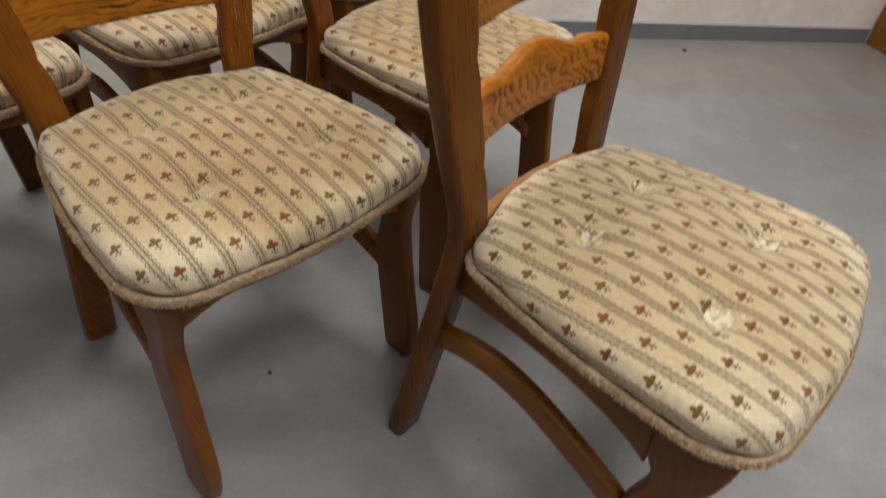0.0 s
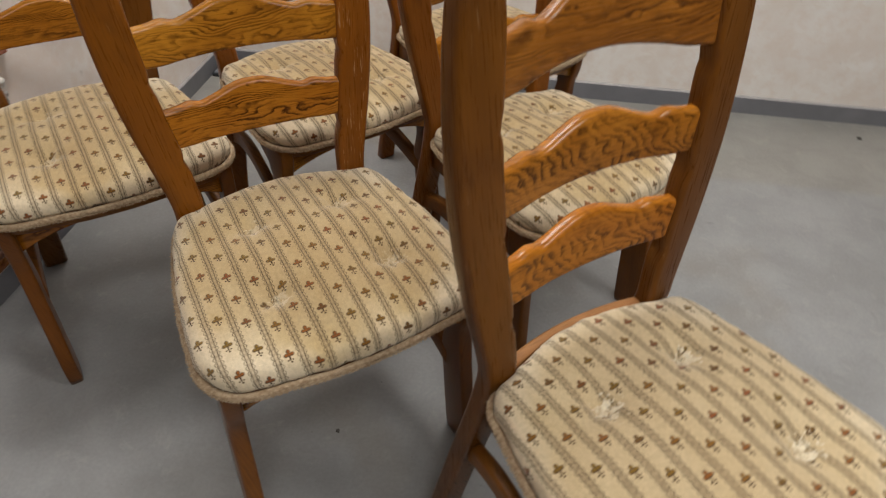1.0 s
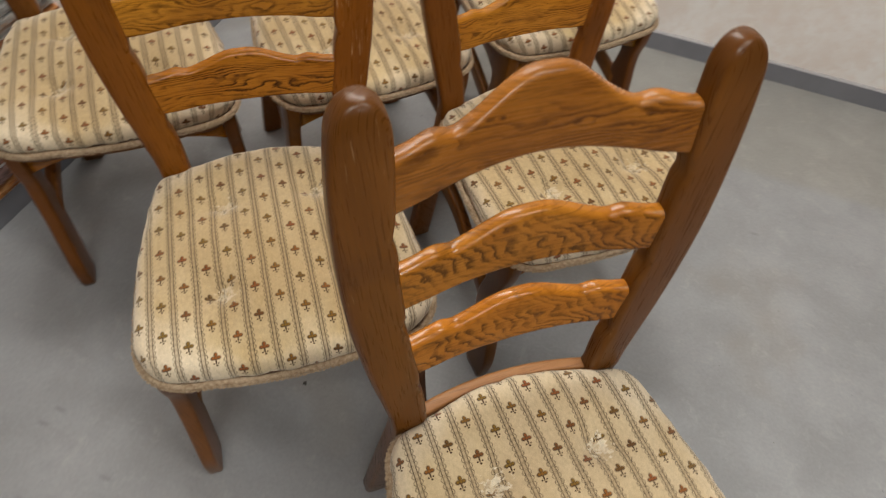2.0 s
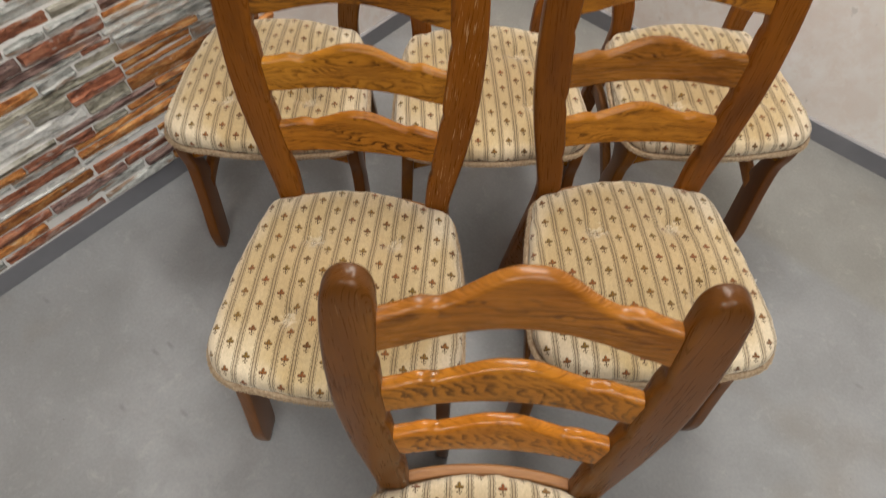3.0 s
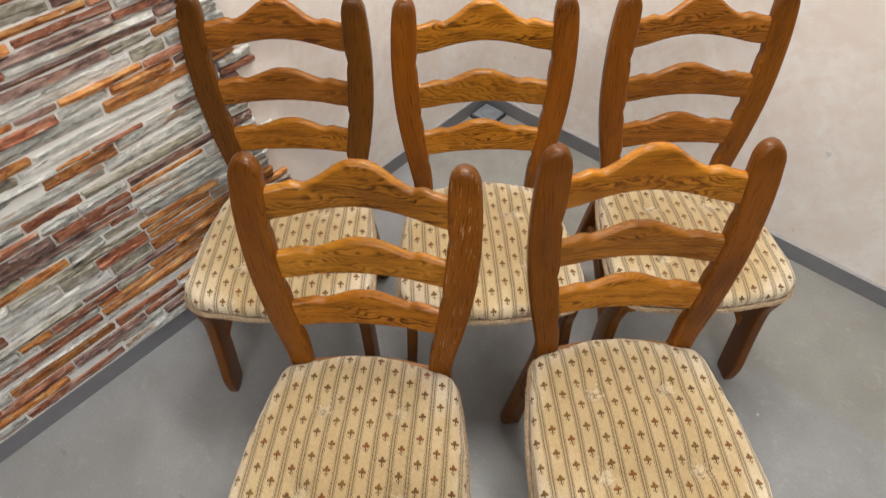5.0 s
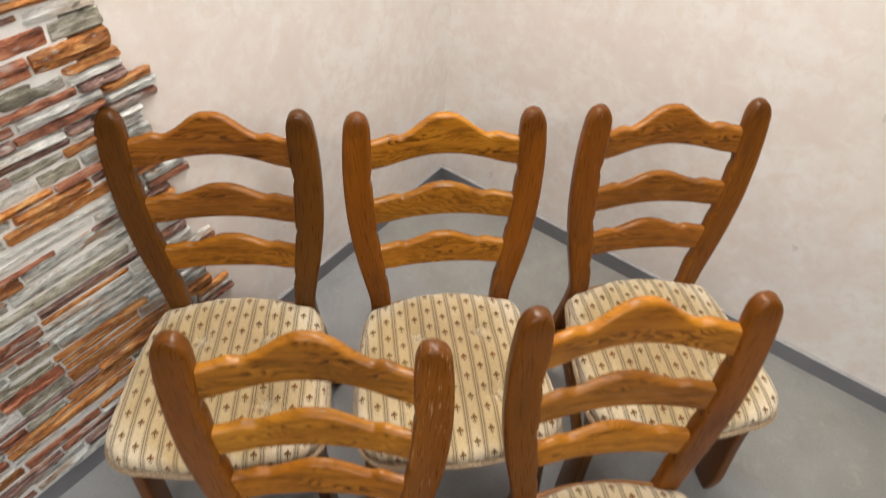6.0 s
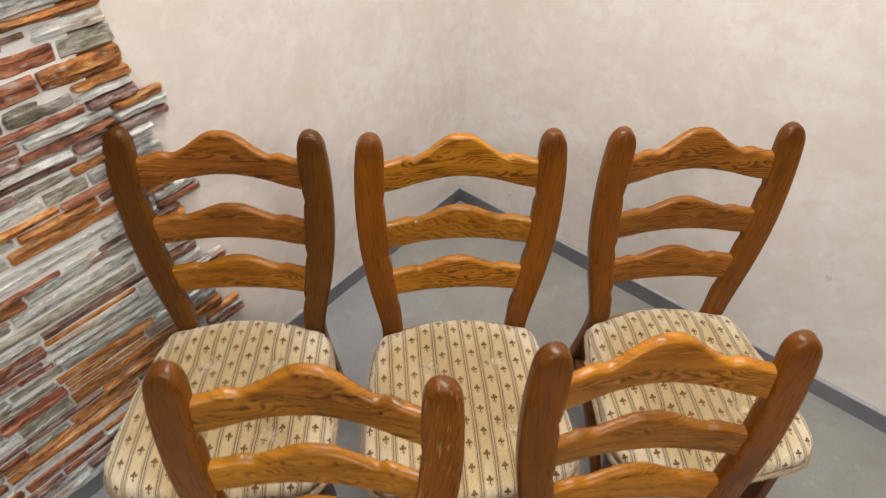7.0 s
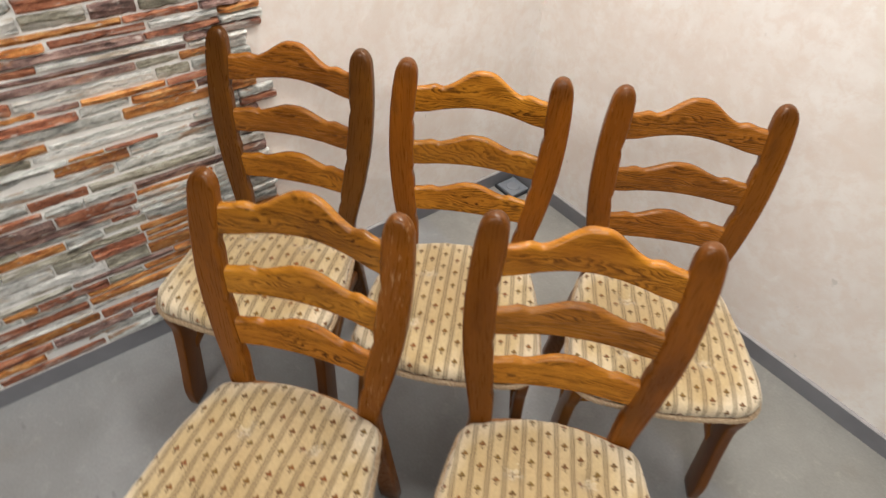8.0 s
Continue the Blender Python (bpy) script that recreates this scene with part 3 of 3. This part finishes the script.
def cushion():
    """A foam cushion skin: rings from the middle outwards, over the edge and under, with cloth coordinates in metres."""
    bm = bmesh.new()
    cloth = bm.loops.layers.uv.new("cloth")
    flat = {}
    n = len(SEAT_LOOP)
    rings = []
    steps = [(i / 30) for i in range(1, 31)]
    for k in steps:
        row = []
        for x, y, nx, ny in SEAT_LOOP:
            e = Vector((x - nx * 0.018, y - ny * 0.018))
            p = SEAT_MID.lerp(e, k)
            v = bm.verts.new((p.x, p.y, cushion_height(p.x, p.y, k)))
            flat[v] = (p.x, p.y)
            row.append(v)
        rings.append(row)
    edge = [(-0.012, -0.0022, 0.0063), (-0.0068, -0.0062, 0.0125), (-0.002, -0.0125, 0.0205), (0.0006, -0.0200, 0.029), (0.0, -0.0275, 0.037), (-0.003, -0.034, 0.044)]
    for out, down, arc in edge:
        row = []
        for x, y, nx, ny in SEAT_LOOP:
            z0 = cushion_height(x - nx * 0.018, y - ny * 0.018, 1.0)
            sag = 0.0030 * noise.noise(Vector((x * 40, y * 40, down * 60)))
            v = bm.verts.new((x + nx * (out + sag), y + ny * (out + sag), max(CUSHION_Z, z0 + down)))
            flat[v] = (x - nx * 0.018 + nx * arc, y - ny * 0.018 + ny * arc)
            row.append(v)
        rings.append(row)
    mid = bm.verts.new((SEAT_MID.x, SEAT_MID.y, cushion_height(0, SEAT_MID.y, 0)))
    flat[mid] = (SEAT_MID.x, SEAT_MID.y)
    faces = []
    for i in range(n):
        faces.append(bm.faces.new((mid, rings[0][i], rings[0][(i + 1) % n])))
    for a, b in zip(rings, rings[1:]):
        for i in range(n):
            j = (i + 1) % n
            faces.append(bm.faces.new((a[i], b[i], b[j], a[j])))
    faces.append(bm.faces.new(rings[-1]))
    for f in faces:
        f.smooth = True
        for lp in f.loops:
            lp[cloth].uv = flat[lp.vert]
    bmesh.ops.recalc_face_normals(bm, faces=bm.faces)
    return bm


def fringe():
    """The fuzzy cord along the cushion's lower edge: an uneven roll with many short threads."""
    rnd = random.Random(5)
    n = len(SEAT_LOOP)
    rings = []
    for x, y, nx, ny in SEAT_LOOP:
        r = 0.0058 + 0.0018 * noise.noise(Vector((x * 70, y * 70, 1)))
        o = 0.0008 + 0.001 * noise.noise(Vector((x * 30, y * 30, 5)))
        z = 0.4335 + 0.0015 * noise.noise(Vector((x * 22, y * 22, 9)))
        rings.append([(x + nx * (o + r * math.cos(a)), y + ny * (o + r * math.cos(a)), z + r * math.sin(a)) for a in (math.tau * j / 8 for j in range(8))])
    bm = bmesh.new()
    rows = [[bm.verts.new(p) for p in ring] for ring in rings]
    for a, b in zip(rows, rows[1:] + rows[:1]):
        for i in range(8):
            j = (i + 1) % 8
            bm.faces.new((a[i], a[j], b[j], b[i]))
    finish(bm)
    for _ in range(9000):
        i = rnd.randrange(n)
        x, y, nx, ny = SEAT_LOOP[i]
        x2, y2, _, _ = SEAT_LOOP[(i + 1) % n]
        f = rnd.random()
        x, y = x + (x2 - x) * f, y + (y2 - y) * f
        a = radians(rnd.uniform(-85, 60))
        base = Vector((x + nx * (0.001 + 0.0055 * math.cos(a)), y + ny * (0.001 + 0.0055 * math.cos(a)), 0.4335 + 0.0055 * math.sin(a)))
        tip = Vector((nx * math.cos(a), ny * math.cos(a), math.sin(a))) + Vector((rnd.gauss(0, 0.7), rnd.gauss(0, 0.7), rnd.gauss(-0.2, 0.5)))
        tip = tip.normalized() * rnd.uniform(0.0015, 0.0042)
        side = tip.cross(Vector((0, 0, 1))).normalized() * 0.0006
        bm.faces.new([bm.verts.new(p) for p in (base - side, base + side, base + tip + side * 0.4, base + tip - side * 0.4)])
    return bm


def button(bx, by):
    """A tuft: a few crossing threads pulled into the dimple."""
    rnd = random.Random(int(1000 * abs(bx)))
    bm = bmesh.new()
    z = cushion_height(bx, by, 0.4) + 0.0012
    for k in range(9):
        a = rnd.uniform(0, math.tau)
        length = rnd.uniform(0.002, 0.006)
        ox, oy = rnd.gauss(0, 0.0034), rnd.gauss(0, 0.0034)
        lift = rnd.uniform(0.001, 0.004)
        ring = []
        for i in range(6):
            t = i / 5
            aa = a + t * rnd.uniform(-0.5, 0.5)
            c = Vector((bx + ox + math.cos(aa) * t * length, by + oy + math.sin(aa) * t * length, z + 0.001 + lift * math.sin(math.pi * (0.15 + 0.8 * t)) * 0.8))
            s = Vector((-math.sin(aa), math.cos(aa), 0)) * 0.0010 * (1.1 - 0.6 * t)
            ring.append([c + s, c + Vector((0, 0, 0.0009)), c - s, c - Vector((0, 0, 0.0009))])
        strand = loft(ring)
        me = bpy.data.meshes.new("strand")
        strand.to_mesh(me)
        strand.free()
        bm.from_mesh(me)
        bpy.data.meshes.remove(me)
    return bm


def seat_panel():
    """The wooden seat frame under the cushion, showing as a rim behind it."""
    rings = []
    for z, g in ((0.404, -0.016), (0.406, -0.013), (0.424, -0.013), (0.428, -0.016)):
        rings.append([(*seat_outline(i / len(SEAT_LOOP), g), z) for i in range(len(SEAT_LOOP))])
    return loft(rings)


def back_rim():
    """The bowed rear seat rail between the posts."""
    rings = []
    for i in range(25):
        u = -1 + 2 * i / 24
        y = 0.012 + 0.018 * (1 - u * u)
        rings.append([(u * 0.137, y + py, 0.418 + pz) for py, pz in rounded(0.020, 0.060, 0.006, 3)])
    return loft(rings)


def front_leg(side):
    rings = []
    for i in range(31):
        z = 0.426 * i / 30
        yf = curve(z, (0.0, -0.390), (0.07, -0.398), (0.16, -0.387), (0.25, -0.375), (0.33, -0.370), (0.365, -0.379), (0.40, -0.384), (0.43, -0.384))
        yb = curve(z, (0.0, -0.329), (0.14, -0.314), (0.25, -0.305), (0.335, -0.317), (0.36, -0.305), (0.43, -0.300))
        xi, xo = curve(z, (0.0, 0.197), (0.2, 0.189), (0.43, 0.181)), curve(z, (0.0, 0.224), (0.2, 0.216), (0.43, 0.209))
        s = 0.94 if i == 0 else 1.0
        rings.append([(side * ((xi + xo) / 2 + px), (yf + yb) / 2 + py, z) for px, py in rounded((xo - xi) * s, (yb - yf) * s, 0.006, 3)])
    return loft(rings)


def apron_side(side):
    rings = []
    for i in range(17):
        t = i / 16
        y = -0.004 - 0.302 * t
        x = 0.158 + 0.036 * t
        low = curve(y, (-0.306, 0.334), (-0.277, 0.348), (-0.229, 0.359), (-0.16, 0.366), (-0.077, 0.363), (-0.004, 0.357))
        rings.append([(side * (x + px), y, (0.4045 + low) / 2 + pz) for px, pz in rounded(0.020, 0.4045 - low, 0.004, 2)])
    return loft(rings)


def apron_front():
    rings = []
    for i in range(25):
        u = -1 + 2 * i / 24
        low = 0.352 + 0.036 * (1 - abs(u) ** 2.6)
        y = -0.356 - 0.008 * (1 - u * u)
        rings.append([(u * 0.184, y + py, (0.4045 + low) / 2 + pz) for py, pz in rounded(0.020, 0.4045 - low, 0.004, 2)])
    return loft(rings)


def stretcher(side):
    """The arched side stretcher between the back and the front leg."""
    rings = []
    for i in range(25):
        t = i / 24
        y = 0.022 - 0.348 * t
        x = 0.166 + 0.032 * t
        z = curve(t, (0.0, 0.254), (0.2, 0.279), (0.42, 0.284), (0.64, 0.266), (0.87, 0.237), (1.0, 0.216))
        rings.append([(side * (x + px), y, z + pz) for px, pz in rounded(0.022, 0.042, 0.007, 3)])
    return loft(rings)


def dining_chair():
    chair = new("dining_chair")
    for side in (-1, 1):
        part("back_post", post(side), POST_OAK, chair, "brown stained oak post with a rounded tip")
    for k in range(3):
        part("back_rail", rail(k), RAIL_OAK, chair, "golden oak ladder rail with a waved top edge")
    part("seat_frame", seat_panel(), SIDE_OAK, chair)
    part("rear_seat_rail", back_rim(), RIM_OAK, chair, "paler bowed oak rim behind the cushion")
    for side in (-1, 1):
        part("front_leg", front_leg(side), SHADED_LEG_OAK, chair)
        part("side_apron", apron_side(side), SIDE_OAK, chair)
        part("stretcher", stretcher(side), SIDE_OAK, chair, "arched oak side stretcher")
    part("front_apron", apron_front(), RAIL_OAK, chair)
    pad = part("seat_cushion", cushion(), VELOUR, chair, "cream velour cushion with grey stripes and small flowers")
    part("edge_cord", fringe(), FRINGE, pad, "frayed beige fuzzy edging")
    for bx, by in BUTTONS:
        part("tuft", button(bx, by), THREAD, pad, "white thread tuft")
    return chair


CHAIRS = (
    # x, y, turn, label
    (1.3012, -1.6734, 38.75, "oak ladder-back dining chair with striped flowered cushion, standing alone in front"),
    (0.7521, -1.4071, 36.56, "oak ladder-back dining chair with scratched post and striped cushion"),
    (1.1304, -1.0190, 43.62, "oak ladder-back dining chair with striped cushion, frayed front edge"),
    (0.2137, -1.1425, 40.16, "oak ladder-back dining chair with striped cushion beside the stone wall"),
    (0.5882, -0.8225, 44.23, "oak ladder-back dining chair with striped cushion facing out of the corner"),
    (0.9575, -0.4599, 44.79, "oak ladder-back dining chair with striped cushion near the pale wall"),
)
# degrees by which each back stands more upright
UPRIGHT = (0.75, 0.0, -0.2, 0.1, -0.5, -0.5)
# for each chair: its strongly figured rails, its plain brown rails (0 is the top rail)
LOOKS = (((1, 2), (0,)), ((), ()), ((), (1,)), ((), (0, 1)), ((1,), ()), ((), (0, 1, 2)))


def dress(ob, material):
    """Gives one copy of a part a stain of its own."""
    ob.material_slots[0].link = "OBJECT"
    ob.material_slots[0].material = material


first = dining_chair()
placed = [pose(x, y, 0, 0, 0, turn) for x, y, turn, _ in CHAIRS]
chairs = [first] + [copy_thing(first, m) for m in placed[1:]]
first.matrix_basis = placed[0]
for i, ob in enumerate(chairs):
    tagged(ob, CHAIRS[i][3], "chair", "set of dining chairs")
    posts = [c for c in ob.children if c.name.startswith("back_post")]
    rails = sorted((c for c in ob.children if c.name.startswith("back_rail")), key=lambda c: -max(v.co.z for v in c.data.vertices))
    # the glued backs lean a little differently from chair to chair
    for c in posts + rails:
        c.matrix_basis = Matrix.Translation((0, 0, 0.45)) @ Matrix.Rotation(radians(UPRIGHT[i]), 4, "X") @ Matrix.Translation((0, 0, -0.45)) @ c.matrix_basis
    for c in posts if i in (0, 3) else ():
        dress(c, DARK_POST_OAK)
    if i == 0:
        dress(next(c for c in ob.children if c.name.startswith("seat_cushion")), FRAYED_VELOUR)
    else:
        # on the other chairs the cushion hides more of the rim
        for c in ob.children:
            if c.name.startswith("rear_seat_rail"):
                c.location += Vector((0, -0.009, -0.004))
    if i == 1:
        dress(max(posts, key=lambda c: max(v.co.x for v in c.data.vertices)), SCRATCHED_POST_OAK)
    for k in LOOKS[i][0]:
        dress(rails[k], FIGURED_OAK if i == 0 else MILD_FIGURED_OAK)
    for k in {1: (0, 2), 4: (0, 2)}.get(i, ()):
        dress(rails[k], GRAINED_OAK)
    for k in LOOKS[i][1]:
        dress(rails[k], BROWN_RAIL_OAK)


# ---- small things on the floor ----
def corner_plate():
    """A flat square cover lying in the corner of the floor."""
    thing = new("floor_cover")
    thing.location = (0.062, -0.062, 0)
    part("rim", box(-0.056, 0.056, -0.056, 0.056, 0.0, 0.014, 0.003), DARK_RIM, thing, "dark rim")
    part("lid", box(-0.049, 0.049, -0.049, 0.049, 0.0, 0.019, 0.004), GREY_PLATE, thing)
    rings = []
    for r, z in ((0.032, 0.0185), (0.030, 0.0205), (0.026, 0.0205), (0.024, 0.0195)):
        rings.append([(r * math.cos(math.tau * i / 24), r * math.sin(math.tau * i / 24), z) for i in range(24)])
    part("ring", loft(rings), GREY_PLATE, thing)
    return tagged(thing, "small blue-grey square cover with dark rim in the corner", "floor cover")


corner_plate()


def crumb(name, x, y, size, material, label):
    bm = bmesh.new()
    bmesh.ops.create_icosphere(bm, subdivisions=2, radius=size)
    for v in bm.verts:
        v.co *= 1 + 0.5 * noise.noise(v.co * (1.7 / size))
        v.co.z = max(0.0, v.co.z * 0.5 + size * 0.25)
        v.co += Vector((x, y, 0))
    return tagged(part(name, finish(bm), material), label, "crumb")


crumb("dirt_crumb", 0.8876, -1.610, 0.0045, CRUMB, "dark crumb of dirt on the grey floor")
crumb("lint", 1.493, -0.639, 0.0045, PALE_CRUMB, "white scrap of lint on the grey floor")
crumb("dirt_crumb", 2.521, -0.1194, 0.009, CRUMB, "dark crumb of dirt near the skirting")


def cabinet():
    """A low brown wooden cupboard by the back wall."""
    thing = new("wooden_cabinet")
    thing.location = (3.518, -0.002, 0)
    part("plinth", box(0.0, 0.8, -0.44, 0.0, 0.0, 0.08, 0.003), SIDE_OAK, thing)
    part("body", box(-0.006, 0.806, -0.42, 0.0, 0.08, 0.80, 0.004), SIDE_OAK, thing)
    part("worktop", box(-0.02, 0.82, -0.46, 0.0, 0.80, 0.83, 0.006), SIDE_OAK, thing)
    for k in range(2):
        d = part("door", box(0.01 + 0.395 * k, 0.395 + 0.395 * k, -0.44, -0.42, 0.10, 0.78, 0.004), SIDE_OAK, thing)
        part("knob", box(0.35 + 0.08 * k, 0.37 + 0.08 * k, -0.46, -0.44, 0.52, 0.54, 0.005), DARK_RIM, d)
    return tagged(thing, "brown wooden cupboard standing against the pale wall", "cabinet")


cabinet()


# ---- stone cladding on the left wall, course by course ----
# heights at which the courses reach further along the wall
STEPS = ((0.27, 0.343), (0.49, 0.53), (0.72, 0.775), (0.935, 1.003), (1.27, 1.34), (1.50, 1.56), (1.72, 1.80), (1.95, 2.02), (2.2, 2.27))


EDGES = sorted(e for pair in STEPS for e in pair)
CLAD_END = -5.0


def cladding():
    rnd = random.Random(11)
    panel = tagged(part("stone_cladding", box(-SKIRT_T, 0.0005, CLAD_END, -1.20, SKIRT_H, H), MORTAR), "stacked slate cladding in grey, rust and brown with a stepped edge", "wall cladding", kind="structure")
    z = SKIRT_H + 0.002
    rest_v, rest_f, rest_m = [], [], []
    count = 0
    last = -1
    while z < H - 0.05:
        h = rnd.choice((0.022, 0.026, 0.030, 0.034, 0.039, 0.044))
        ahead = [e for e in EDGES if e > z + 0.006]
        if ahead and z + h > ahead[0] - 0.012:
            h = ahead[0] - z
        step = next(((low, high) for low, high in STEPS if low - 0.004 < z < high - 0.006), None)
        proud = step is not None
        if proud:
            # the blocks that reach out are two or three thin stones laid as one
            h = (step[1] - step[0]) / (3 if step[1] - step[0] > 0.06 else 2)
        first = True
        y = (-1.031 if proud else -1.083) - 0.037 * z + rnd.uniform(-0.006, 0.006)
        while y > CLAD_END + 0.1:
            length = rnd.choice((0.09, 0.12, 0.16, 0.2, 0.25, 0.3, 0.36)) * rnd.uniform(0.85, 1.15)
            kind = rnd.choices(range(6), (17, 15, 29, 19, 13, 9))[0]
            if kind == last and kind > 1:
                kind = 0
            if proud and first:
                length = rnd.uniform(0.105, 0.12)
                kind = (3, 0, 2)[round((z - step[0]) / h) % 3]
            first = False
            last = kind
            two = h > 0.036 and length < 0.24 and rnd.random() < 0.4
            for zz, hh in (((z, h / 2), (z + h / 2, h / 2)) if two else ((z, h),)):
                depth = rnd.uniform(0.011, 0.021)
                g = 0.0017
                verts, faces = stone_block(rnd, length - 2 * g, hh - 2 * g, depth)
                near = -2.35 < y and zz < 1.32 and count < 300
                if near:
                    me = bpy.data.meshes.new("stone")
                    me.from_pydata(verts, [], faces)
                    me.materials.append(STONES[kind])
                    ob = new("stone", me)
                    ob.parent = panel
                    ob.location = (-0.0075, y - length / 2, zz + hh / 2)
                    count += 1
                else:
                    b = len(rest_v)
                    rest_v += [(vx - 0.0075, vy + y - length / 2, vz + zz + hh / 2) for vx, vy, vz in verts]
                    rest_f += [tuple(i + b for i in f) for f in faces]
                    rest_m += [kind] * len(faces)
                kind = rnd.choices(range(6), (17, 15, 29, 19, 13, 9))[0]
            y -= length
        z += h
    me = bpy.data.meshes.new("far_stones")
    me.from_pydata(rest_v, [], rest_f)
    for s in STONES:
        me.materials.append(s)
    for poly, k in zip(me.polygons, rest_m):
        poly.material_index = k
    ob = new("far_stones", me)
    ob.parent = panel
    tagged(ob, "more stacked slate of the same cladding", kind="stuff")
    return panel


def stone_block(rnd, length, height, depth):
    """One split stone: a low block with worn ends, whose face breaks back over a ledge that wanders along it."""
    n = 9
    verts, faces = [], []
    ends = (rnd.uniform(0.25, 0.9), rnd.uniform(0.25, 0.9))
    slant = rnd.uniform(-0.3, 0.3)
    ledge, drop = rnd.uniform(-0.2, 0.25), rnd.uniform(0.12, 0.42) * rnd.choice((-1, 1, 1))
    swell = rnd.uniform(0, 6.3)
    for i in range(n + 1):
        t = i / n
        y = -length / 2 + length * t + (rnd.uniform(-0.3, 0.3) * length / n if 1 < i < n - 1 else 0.0)
        if i in (1, n - 1):
            y = (-1 if i == 1 else 1) * (length / 2 - rnd.uniform(0.002, 0.006))
        end = i in (0, n)
        squeeze = rnd.uniform(0.74, 0.95) if end else 1.0
        low, high = -height / 2 * squeeze + rnd.uniform(-0.001, 0.002), height / 2 * squeeze - rnd.uniform(-0.001, 0.002)
        d = depth * (ends[0 if i == 0 else 1] if end else 1.0) * (1 + 0.12 * math.sin(swell + 5 * t))
        ledge += rnd.uniform(-0.06, 0.06)
        ledge = max(-0.26, min(0.26, ledge))
        cut = (low + high) / 2 + (high - low) * (ledge + slant * (t - 0.5))
        under, over = d * (1 - max(0.0, drop)), d * (1 + min(0.0, drop))
        for z, x in (
            (low, 0.0), (low + 0.0008, under * rnd.uniform(0.65, 0.85)), (low + height * 0.12, under * rnd.uniform(0.9, 1.06)),
            (cut - 0.001, under * rnd.uniform(0.92, 1.1)), (cut + 0.001, over * rnd.uniform(0.92, 1.1)),
            (high - height * 0.1, over * rnd.uniform(0.82, 1.05)), (high - 0.0008, over * rnd.uniform(0.65, 0.85)), (high, 0.0),
        ):
            verts.append((x, y + rnd.uniform(-0.0012, 0.0012), z))
    for i in range(n):
        for k in range(7):
            a, b = i * 8 + k, (i + 1) * 8 + k
            faces.append((a, b, b + 1, a + 1))
    faces.append(tuple(range(8)))
    faces.append(tuple(n * 8 + k for k in range(7, -1, -1)))
    return verts, faces


cladding()
